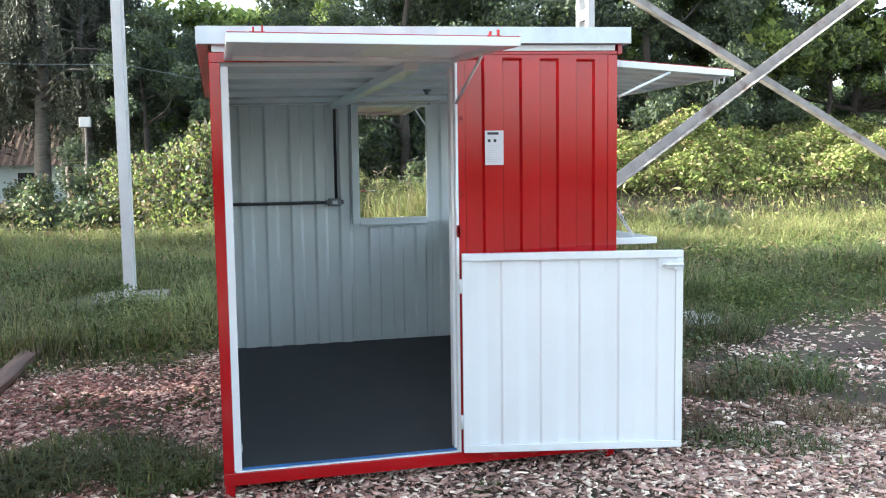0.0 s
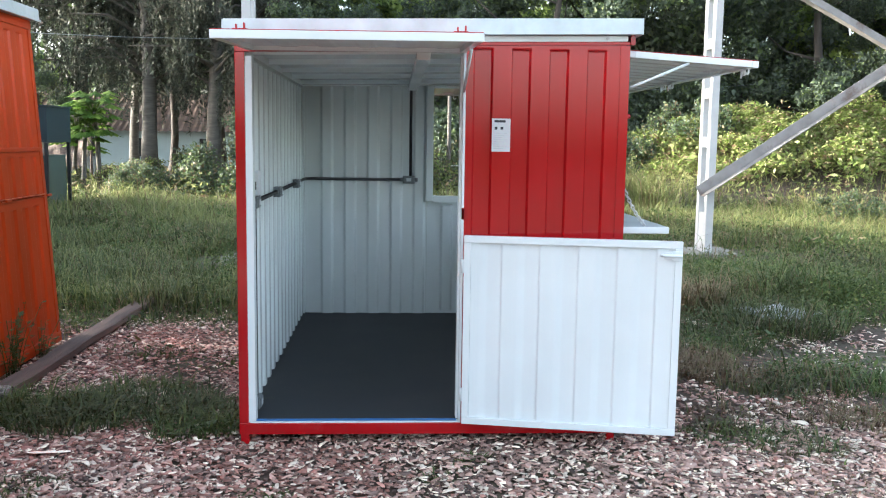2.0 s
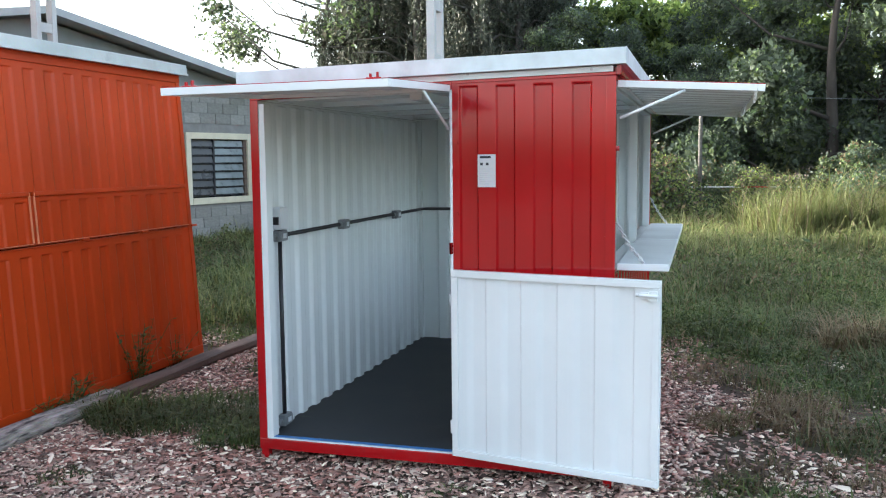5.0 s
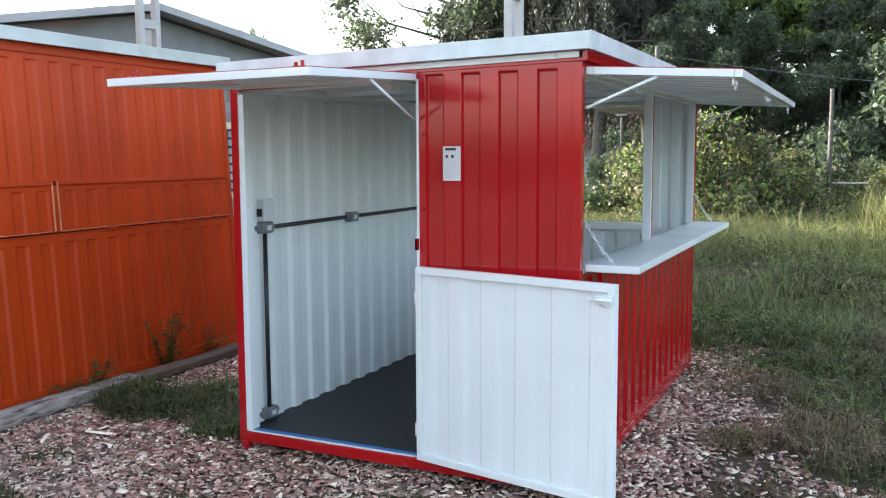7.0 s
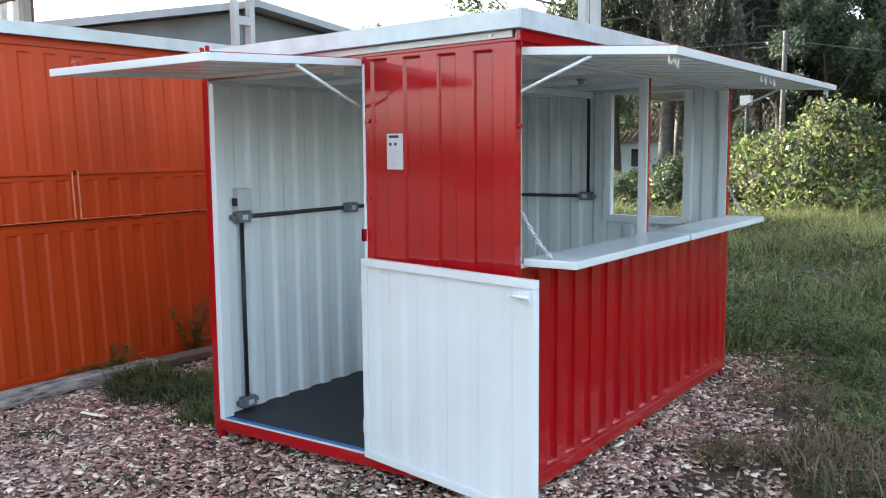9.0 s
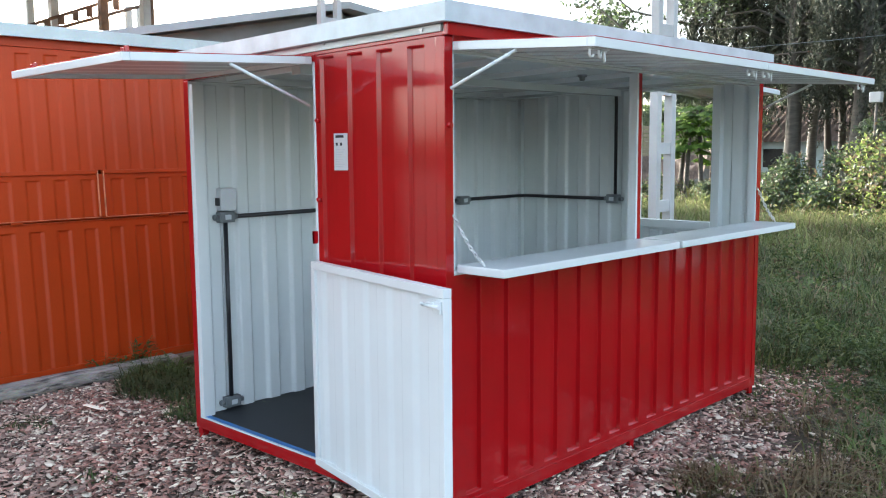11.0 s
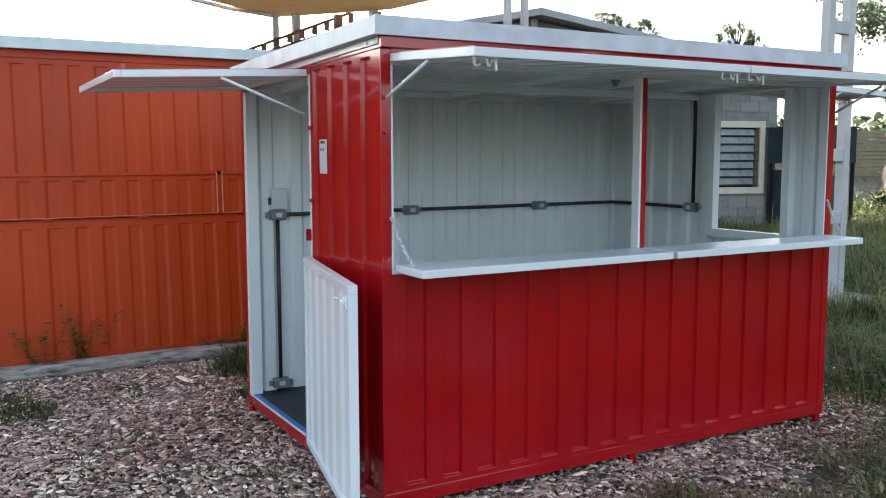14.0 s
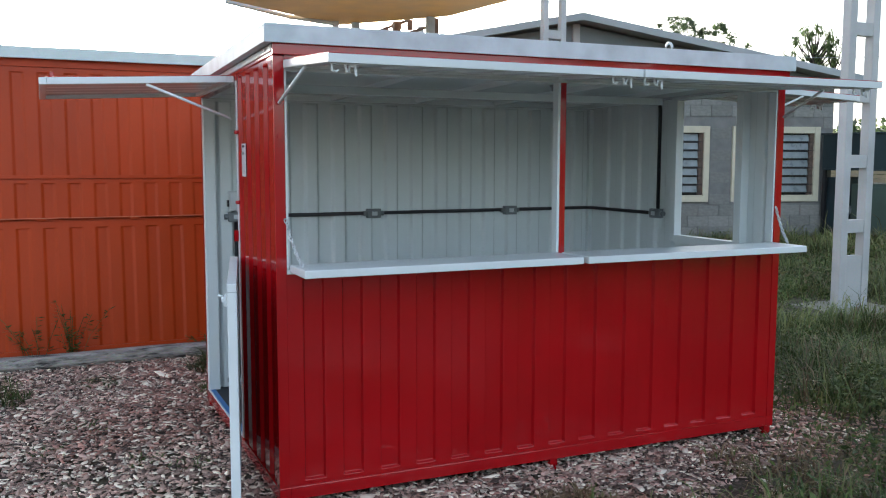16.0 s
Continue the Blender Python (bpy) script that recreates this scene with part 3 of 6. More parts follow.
def herbs(name, label, x, y, tall, size, mats, share):
    """Low leafy weeds: many small leaves standing in uneven cushions."""
    k = len(x)
    top = tall * np.clip(0.55 + 0.75 * wave(x * 1.9 + 1, y * 1.9) + 0.35 * wave(x * 5, y * 5), 0.12, 1.6)
    z = height(x, y) + top * rng.random(k) ** 0.6
    nrm = rng.normal(size=(k, 3)) + np.array([0, 0, 0.7])
    nrm /= np.linalg.norm(nrm, axis=1)[:, None]
    t = rng.normal(size=(k, 3))
    t -= nrm * np.sum(t * nrm, 1)[:, None]
    t /= np.linalg.norm(t, axis=1)[:, None]
    b = np.cross(nrm, t)
    c = np.stack([x, y, z], -1)
    q = (size * np.exp(rng.normal(0, 0.35, k)))[:, None]
    verts = np.stack([c - t * q, c + b * q * 0.4, c + t * q, c - b * q * 0.4], 1).reshape(-1, 3)
    o = (np.arange(k) * 4)[:, None]
    me = arrays_mesh(name, verts, np.concatenate([o, o + 1, o + 2, o + 3], 1), mats, rng.choice(len(mats), k, p=share))
    return tagged(new(name, me), label, "weeds", kind="stuff")


x, y = clear(*scatter(110000, -6.5, 5.5, 1.0, 7.5, 1.0))
herbs("leafy_weeds", "small-leaved green weeds among the grass", x, y, 0.17, 0.016, [GRASS_DARK, GRASS, STRAW], [0.72, 0.16, 0.12])
x, y = clear(*scatter(110000, -12, 13, 6.5, 16, 1.0))
herbs("meadow_weeds", "green and dry weeds across the meadow", x, y, 0.26, 0.026, [GRASS, GRASS_DARK, STRAW], [0.36, 0.48, 0.16])
x, y = scatter(50000, -24, 28, 15, 26, 1.0)
herbs("tall_weeds", "tall weeds along the meadow edge", x, y, 0.65, 0.05, [GRASS_GOLD, GRASS_DARK, STRAW], [0.6, 0.22, 0.18])


for px0, py0, sp, many, tall in ((3.0, 3.6, 0.55, 5200, 0.30), (0.1, 4.3, 0.75, 9000, 0.24), (-2.3, 4.4, 0.9, 6000, 0.20), (-2.2, 1.85, 0.28, 900, 0.05), (0.75, 3.35, 0.35, 2600, 0.16), (3.7, 4.7, 0.9, 8000, 0.34), (5.1, 5.4, 1.0, 8000, 0.38), (-2.9, 5.6, 0.8, 5000, 0.30), (-4.3, 5.0, 0.8, 5000, 0.36), (2.3, 5.6, 0.7, 5000, 0.26)):
    x, y = rng.normal(px0, sp * 0.6, many), rng.normal(py0, sp * 0.5, many)
    out = ~((x > -2.08) & (x < 0.06) & (y < 3.08)) & (x > -3.4)
    herbs("leafy_cushion", "dense cushion of small dark green weeds", x[out], y[out], tall, 0.014, [GRASS_DARK, GRASS], [0.7, 0.3])


def tuft(x0, y0, spread, count, tall, mats, share, label):
    a0 = rng.uniform(0, 2 * np.pi, count)
    r0 = spread * np.sqrt(rng.random(count))
    return sward("grass_tuft", label, x0 + r0 * np.cos(a0), y0 + r0 * np.sin(a0), tall, 0.008, 0.8, 0.45, mats, share)


for x0, y0, sp, n0, hh in ((-2.68, 0.66, 0.46, 1500, 0.15), (-2.28, 0.42, 0.27, 700, 0.15), (-2.36, 0.16, 0.16, 240, 0.12), (-3.0, 0.24, 0.20, 300, 0.15), (-2.54, -1.27, 0.2, 260, 0.12), (-3.36, 0.50, 0.2, 420, 0.20), (-3.18, 0.34, 0.2, 420, 0.17), (-2.98, 0.55, 0.28, 600, 0.16), (-2.17, 0.22, 0.14, 300, 0.12), (-2.87, -0.62, 0.18, 200, 0.07), (-1.36, -1.01, 0.10, 60, 0.05), (-0.97, -0.50, 0.12, 80, 0.05), (-0.82, -0.28, 0.12, 90, 0.05), (-1.75, -0.72, 0.12, 70, 0.05)):
    tuft(x0, y0, sp, n0, hh, [GRASS_DARK, GRASS], [0.8, 0.2], "dark green grass tuft growing in the chips")
for x0, y0, sp, n0, hh in ((1.75, 1.15, 0.42, 420, 0.22), (1.30, 2.35, 0.5, 700, 0.20), (2.2, 3.0, 0.6, 1100, 0.30), (3.0, 4.2, 0.5, 1000, 0.42), (0.9, 4.4, 0.5, 900, 0.30), (1.30, 0.90, 0.20, 150, 0.14), (6.2, 5.8, 0.7, 1300, 0.55), (0.62, 0.03, 0.26, 420, 0.08), (0.95, -0.10, 0.24, 420, 0.09), (1.05, 3.4, 0.35, 700, 0.22)):
    tuft(x0, y0, sp, n0, hh, [GRASS_DARK, GRASS, STRAW], [0.55, 0.3, 0.15], "bushy green grass tuft among the chips")
for x0, y0, sp, n0, hh in ((0.55, 1.2, 0.16, 260, 0.10), (1.05, 1.75, 0.3, 520, 0.16), (1.7, 3.85, 0.3, 700, 0.36), (0.75, 0.35, 0.25, 260, 0.08), (1.35, 0.45, 0.3, 320, 0.10), (0.50, 1.30, 0.16, 200, 0.10), (0.80, 1.45, 0.22, 260, 0.12), (1.15, 1.25, 0.30, 330, 0.17), (0.35, 2.4, 0.22, 240, 0.08), (0.5, 2.9, 0.3, 300, 0.1), (1.58, 0.22, 0.28, 380, 0.12), (0.86, -0.60, 0.3, 240, 0.06), (0.8, 2.5, 0.3, 360, 0.12)):
    tuft(x0, y0, sp, n0, hh, [STRAW, GRASS], [0.86, 0.14], "dry brownish grass tuft among the chips")

# ---- kiosk ----
KX0, KX1, KY1 = -2.0, 0.0, 3.0
kiosk = thing("kiosk", "red ribbed steel vending kiosk with open white hatches on short legs", "kiosk")


ROOF_FALL = Matrix(((1, 0, 0, 0), (0, 1, 0, 0), (0.021, 0, 1, 0), (0, 0, 0, 1)))    # the roof falls towards the container


def kp(name, rows, mat, label="", parent=None, bevel=0.003, fall=False):
    return part(name, boxes(rows, bevel, ROOF_FALL if fall else None), mat, parent or kiosk, label)


def two_tone(name, row, inward):
    """A red member whose faces towards the room are white."""
    bm = boxes([row], 0.003, ROOF_FALL if name == "top_rail" else None)
    bm.normal_update()
    for f in bm.faces:
        f.material_index = 1 if any(f.normal.dot(Vector(q)) > 0.6 for q in inward) else 0
    return part(name, bm, [RED, WHITE], kiosk)


# base frame, legs and floor
kp("base_rail", [(-2.0, 0.0, 0.0, 0.055, 0.045, 0.105)], RED)
kp("base_rail", [(-2.0, 0.0, 2.945, 3.0, 0.045, 0.105)], RED)
kp("base_rail", [(-2.0, -1.945, 0.055, 2.945, 0.045, 0.105)], RED)
kp("base_rail", [(-0.055, 0.0, 0.055, 2.945, 0.045, 0.105)], RED)
for lx in (-1.972, -0.03):
    for ly in (0.03, 1.48, 2.965):
        part("leg", boxes([(lx - 0.022, lx + 0.022, ly - 0.022, ly + 0.022, -0.03, 0.0455), (lx - 0.03, lx + 0.03, ly - 0.03, ly + 0.03, -0.03, -0.012)], 0.002), RED, kiosk)
kp("floor_panel", [(-1.945, -0.055, 0.07, 2.945, 0.075, 0.112)], FLOORMAT, "charcoal coated floor")
kp("floor_covering", [(-1.982, -0.018, 0.0705, 2.982, 0.1125, 0.1150)], FLOORMAT, "charcoal floor coating", bevel=0.0)
kp("floor_edge", [(-1.945, -0.845, 0.0425, 0.070, 0.1126, 0.1150)], FLOORMAT, bevel=0.0)
kp("door_sill", [(-1.945, -0.84, 0.003, 0.069, 0.1055, 0.1125)], WHITE)
kp("protective_film", [(-1.915, -0.86, 0.012, 0.042, 0.1155, 0.1175)], BLUE, "torn blue protective film", bevel=0.0005)

# corner posts: red outside, white on the inner side
for px0, py0 in ((-2.0, 0.0), (-0.05, 0.0), (-2.0, 2.95), (-0.05, 2.95)):
    two_tone("corner_post", (px0, px0 + 0.05, py0, py0 + 0.05, 0.1055, 2.018 if px0 < -1 else (2.086 if py0 < 1 else 2.06)), ((1 if px0 < -1 else -1, 0, 0), (0, 1 if py0 < 1 else -1, 0))[1 if px0 > -1 and py0 < 1 else 0:1 if px0 > -1 and py0 > 1 else 2])
kp("door_jamb", [(-1.9495, -1.915, 0.004, 0.075, 0.113, 2.0)], WHITE)
kp("door_jamb", [(-0.864, -0.838, 0.042, 0.10, 0.116, 2.02)], WHITE)
kp("door_edge", [(-0.852, -0.8385, 0.001, 0.0415, 0.1055, 2.04)], WHITE)
two_tone("top_rail", (-2.0, -0.8385, 0.0, 0.05, 2.0605, 2.105), ((0, 1, 0),))
two_tone("top_rail", (-0.838, 0.0, 0.0, 0.05, 2.0885, 2.105), ((0, 1, 0),))
two_tone("top_rail", (-2.0, 0.0, 2.95, 3.0, 2.0605, 2.105), ((0, -1, 0), (0, 0, -1)))
two_tone("top_rail", (-2.0, -1.95, 0.0505, 2.9495, 2.0605, 2.105), ((1, 0, 0), (0, 0, -1)))
two_tone("top_rail", (-0.05, 0.0, 0.0505, 2.9495, 2.0605, 2.132), ((-1, 0, 0), (0, 0, -1)))
kp("eave_strip", [(-1.985, -0.015, -0.006, 0.012, 2.1055, 2.135)], WHITE, fall=True)
for bx in (-1.5, -0.75, -0.12):
    part("bolt", disc_stack([(0.008, -0.012), (0.008, -0.005)], 8, (bx, 0, 2.118), "y"), STEEL, kiosk)

# ribbed walls
part("wall_panel", corrugated(0.82, 0.1055, 2.087, 0.138, axes((1, 0, 0), (0, 1, 0), (-0.838, 0.006, 0)), margin=0.028, depth=0.017, slope=0.010, ramp=0.010, r=0.002, open_foot=True), [RED, WHITE], kiosk, "glossy red ribbed panel")
part("wall_panel", corrugated(2.912, 0.1055, 1.105, 0.181, axes((0, 1, 0), (-1, 0, 0), (-0.006, 0.044, 0)), pitch=0.1885, depth=0.021, slope=0.006, ramp=0.010, r=0.0018, margin=0.022), [RED, WHITE], kiosk, "glossy red ribbed counter panel")
part("wall_panel", corrugated(2.90, 0.1055, 2.035, 0.14, axes((0, -1, 0), (1, 0, 0), (-1.994, 2.95, 0)), open_foot=True), [RED, WHITE], kiosk)
part("wall_panel", corrugated(1.05, 0.1055, 2.07, 0.12, axes((-1, 0, 0), (0, -1, 0), (-0.92, 2.994, 0)), open_foot=True), [RED, WHITE], kiosk)
part("wall_panel", corrugated(0.214, 0.1055, 2.08, 0.15, axes((-1, 0, 0), (0, -1, 0), (-0.05, 2.994, 0))), [RED, WHITE], kiosk)
part("wall_panel", corrugated(0.654, 0.1055, 1.08, 0.15, axes((-1, 0, 0), (0, -1, 0), (-0.265, 2.994, 0))), [RED, WHITE], kiosk)

# serving openings in the long side
kp("opening_sill", [(-0.075, -0.001, 0.0505, 2.9495, 1.106, 1.128)], WHITE)
kp("opening_head", [(-0.06, -0.004, 0.0505, 2.9495, 2.02, 2.060)], WHITE)
kp("opening_jamb", [(-0.06, -0.004, 0.0505, 0.062, 1.1285, 2.0195)], WHITE)
kp("opening_jamb", [(-0.06, -0.004, 2.938, 2.9495, 1.1285, 2.0195)], WHITE)
kp("mullion", [(-0.052, 0.0, 1.470, 1.485, 1.1285, 2.0195)], WHITE)
kp("mullion_face", [(-0.05, -0.001, 1.4855, 1.520, 1.1285, 2.0195)], RED)

# back window
kp("window_jamb", [(-0.93, -0.872, 2.925, 2.983, 1.082, 2.04)], WHITE)
kp("window_jamb", [(-0.312, -0.254, 2.925, 2.983, 1.082, 2.04)], WHITE)
kp("window_sill", [(-0.871, -0.313, 2.925, 2.983, 1.072, 1.128)], WHITE)
kp("window_head", [(-0.871, -0.313, 2.925, 2.983, 2.022, 2.04)], WHITE)

# roof: galvanised tray with a deep fascia, lining and purlins below
kp("fascia", [(-2.045, 0.046, -0.048, -0.042, 2.137, 2.215)], GALV, "folded galvanised fascia", bevel=0.001, fall=True)
kp("fascia", [(-2.045, 0.046, 3.016, 3.022, 2.137, 2.215)], GALV, bevel=0.001, fall=True)
kp("fascia", [(0.0465, 0.0525, -0.048, 3.022, 2.135, 2.217)], GALV, "folded galvanised fascia", bevel=0.001, fall=True)
kp("fascia", [(-2.0515, -2.0455, -0.048, 3.022, 2.135, 2.212)], GALV, bevel=0.001, fall=True)
part("soffit", boxes([(-2.045, 0.046, -0.0415, -0.007, 2.137, 2.140), (0.025, 0.046, -0.006, 3.0155, 2.137, 2.140), (-2.045, -2.001, -0.006, 3.0155, 2.137, 2.140)], 0.0005, ROOF_FALL), GALV, kiosk)
kp("eave_rail", [(0.0005, 0.024, -0.005, 3.005, 2.088, 2.139)], RED, "red eave rail", fall=True)
roof_bm = corrugated(2.090, -0.0, 3.056, 0.1, ROOF_FALL @ Matrix(((1, 0, 0, -2.0445), (0, 0, 1, -0.0405), (0, -1, 0, 2.214), (0, 0, 0, 1))), pitch=0.25, depth=0.03, recess=0.16, flat_ends=False)
part("roof_sheet", roof_bm, [GALV, GALV], kiosk)
lining = corrugated(2.898, 0.0, 1.898, 0.20, ROOF_FALL @ Matrix(((0, 0, 1, -1.949), (1, 0, 0, 0.051), (0, 1, 0, 2.068), (0, 0, 0, 1))), pitch=0.62, depth=0.030, recess=0.57, slope=0.012, ramp=0.012, thick=0.004, flat_ends=False, r=0.005)
part("ceiling_lining", lining, [WHITE, WHITE], kiosk, "white ribbed underside of the roof")
for ex, ey in ((-0.22, 2.33), (-1.75, 2.33)):
    ring = bar([(ex + 0.03 * math.cos(q), ey, 2.262 + 0.027 * math.sin(q)) for q in np.linspace(0, 2 * math.pi, 13)[:-1]], 0.008, 8, True)
    tube(ring, [(ex, ey, 2.18), (ex, ey, 2.237)], 0.01, 8)
    part("lifting_eye", ring, STEEL, kiosk)


def hatch(width, reach, label, at, drop, latch_u, strut_us, strut_low, fat=0.034, foot=0.0, ribs=0.012):
    """A hinged leaf: u along the hinge, v outwards, underside and rim white, top red. at: where u, v, z lie."""
    leaf = part("hatch", boxes([(0.002, width - 0.002, 0.002, reach - 0.002, 0.0005, 0.0035)], 0.0005), RED, kiosk, label)
    leaf.matrix_world = at @ pose(0, 0, 0, -drop, 0, 0)
    sheet = corrugated(width - 0.072, 0.036, reach - 0.036, 0.12, Matrix(((1, 0, 0, 0.036), (0, 0, 1, 0), (0, -1, 0, -0.004), (0, 0, 0, 1))), depth=ribs, flat_ends=False)
    part("hatch_sheet", sheet, [RED, WHITE], leaf)
    for r in ((0, width, 0, 0.035), (0, width, reach - 0.035, reach), (0, 0.035, 0.0355, reach - 0.0355), (width - 0.035, width, 0.0355, reach - 0.0355)):
        part("frame_rail", boxes([(*r, -fat, 0)], 0.003), WHITE, leaf)
    for u in latch_u:
        v, f = reach - 0.040, -fat
        s = boxes([(u - 0.055, u + 0.066, reach - 0.052, reach - 0.030, f - 0.006, f - 0.0005)], 0.002)
        tube(s, [(u - 0.048, v, f - 0.004), (u - 0.048, v, f - 0.026), (u - 0.043, v, f - 0.032), (u - 0.028, v, f - 0.032), (u - 0.023, v, f - 0.024)], 0.005, 8)
        tube(s, [(u + 0.004, v, f - 0.004), (u + 0.009, v + 0.004, f - 0.032), (u + 0.017, v + 0.004, f - 0.035), (u + 0.023, v, f - 0.008)], 0.005, 8)
        tube(s, [(u + 0.045, v, f - 0.004), (u + 0.047, v, f - 0.038), (u + 0.051, v, f - 0.047)], 0.006, 8)
        tube(s, [(u + 0.022, v, f - 0.010), (u + 0.058, v, f - 0.010)], 0.0048, 8)
        part("latch", s, WHITE, leaf, "white sliding bolt")
    for u in strut_us:
        inv = leaf.matrix_world.inverted()
        low = inv @ (at @ Vector((u - foot, 0.012, strut_low)))
        top = Vector((u, reach * 0.47, -fat - 0.004))
        part("stay_rod", bar([low, top], 0.0075, 10), WHITE, leaf, "thin white stay rod")
    return leaf


# long-side leaves (u runs back along y, v outwards along x)
side_m = Matrix(((0, 1, 0, 0.004), (1, 0, 0, 0.045), (0, 0, 1, 2.066), (0, 0, 0, 1)))
hatch(1.437, 0.69, "raised white hatch leaf with red top", side_m, 3.5, (0.075, 1.354), (0.012,), -0.189, foot=0.035)
side_m2 = side_m.copy()
side_m2[1][3] = 1.492
hatch(1.467, 0.69, "raised white hatch leaf with red top", side_m2, 3.5, (0.074, 1.36), (1.455,), -0.189, foot=-0.03)
# front leaf over the doorway
front_m = Matrix(((-1, 0, 0, -0.842), (0, -1, 0, -0.008), (-0.012, 0, 1, 2.066), (0, 0, 0, 1)))
leaf_front = hatch(1.09, 0.94, "raised white door hatch with red top", front_m, 2.7, (), (0.01,), -0.226, ribs=0.004)
for u in (0.06, 0.95):
    lug = boxes([(u, u + 0.06, 0.865, 0.89, 0.004, 0.010), (u + 0.008, u + 0.015, 0.868, 0.888, 0.010, 0.032), (u + 0.040, u + 0.047, 0.868, 0.888, 0.010, 0.026)], 0.002)
    part("bolt_lug", lug, RED, leaf_front, "red bolt lug")
# leaf of the back window
back_m = Matrix(((1, 0, 0, -0.90), (0, 1, 0, 3.004), (0, 0, 1, 2.085), (0, 0, 0, 1)))
hatch(0.62, 0.92, "raised white window hatch", back_m, 2.5, (0.3,), (0.61,), -0.22)

# fold-down counter shelves with their chains
for y0, y1, ce in ((0.062, 1.472, 0.085), (1.500, 2.945, 2.925)):
    shelf = part("counter_shelf", boxes([(0.004, 0.262, y0, y1, 1.116, 1.152)], 0.006), WHITE, kiosk, "white fold-down counter shelf")
    end = 0.045 if ce < 1 else 2.955
    p0, p1 = Vector((0.004, end, 1.36)), Vector((0.135, ce, 1.160))
    links = 13
    for i in range(links):
        c = p0.lerp(p1, (i + 0.5) / links)
        c.z -= 0.02 * math.sin(math.pi * (i + 0.5) / links)
        d = (p1 - p0).normalized()
        s = d.cross(Vector((0, 1, 0) if i % 2 else (1, 0.3, 0.6))).normalized()
        pts = [c + d * 0.013 * math.cos(q) + s * 0.0075 * math.sin(q) for q in np.linspace(0, 2 * math.pi, 11)[:-1]]
        part("chain_link", bar(pts, 0.0033, 6, True), CHAIN, shelf, "painted steel chain link" if i == 0 else "")

# stable door leaf, swung right open
door = part("door", corrugated(1.022, 0.0365, 0.9585, 0.16, axes((1, 0, 0), (0, 1, 0), (0.0365, 0.012, 0)), depth=0.010, slope=0.006, ramp=0.035, flat_ends=False), [WHITE, RED], kiosk, "open white half door with ribbed panel")
door.matrix_world = pose(-0.839, -0.047, 0.115, 0, 0, -11.5)
for r in ((0, 1.095, 0.0, 0.036), (0, 1.095, 0.959, 0.995), (0, 0.036, 0.0365, 0.9585), (1.059, 1.095, 0.0365, 0.9585)):
    part("frame_rail", boxes([(r[0], r[1], 0, 0.04, r[2], r[3])], 0.003), WHITE, door)
lt = boxes([(1.005, 1.045, -0.012, 0.0, 0.908, 0.942), (1.045, 1.085, -0.010, 0.0, 0.898, 0.948)], 0.003)
tube(lt, [(0.985, -0.016, 0.926), (1.09, -0.016, 0.926)], 0.008, 10)
tube(lt, [(0.995, -0.016, 0.926), (0.995, -0.04, 0.935)], 0.006, 8)
part("sliding_bolt", lt, WHITE, door, "white sliding bolt latch")
for hz in (0.12, 0.80):
    part("hinge", bar([(-0.007, 0.012, hz), (-0.007, 0.012, hz + 0.07)], 0.008, 10), WHITE, door)
kp("strike_plate", [(-0.852, -0.838, -0.022, 0.003, 1.19, 1.25), (-0.852, -0.838, -0.022, -0.016, 1.19, 1.25)], RED)
for sx, sz in ((-0.815, 1.77), (-0.815, 1.40)):
    part("bolt", disc_stack([(0.010, -0.014), (0.010, 0.008)], 10, (sx, 0, sz), "y"), RED, kiosk)
part("bolt", disc_stack([(0.012, -0.01), (0.012, 0.016)], 10, (0, 0.024, 1.73), "x"), RED, kiosk)

# notice sheet on the red panel
notice = part("notice", boxes([(-0.702, -0.607, -0.0015, 0.0, 1.540, 1.708)], 0.0003), PAPER, kiosk, "white paper notice with small dark marks")
marks = boxes([(-0.690, -0.632, -0.0022, -0.0016, 1.688, 1.700)], 0)
for mx0 in (-0.688, -0.658):
    q = boxes([(mx0, mx0 + 0.014, -0.0022, -0.0016, 1.652, 1.666)], 0)
    tmp = bpy.data.meshes.new("tmp")
    q.to_mesh(tmp)
    q.free()
    marks.from_mesh(tmp)
part("printed_mark", marks, INK, notice)
part("text_lines", boxes([(-0.692, -0.625 - 0.012 * (i % 3), -0.0022, -0.0016, 1.632 - 0.011 * i, 1.6355 - 0.011 * i) for i in range(8)], 0), PALEINK, notice)

# wiring: black conduit with grey boxes
WX, BY = -1.962, 2.955


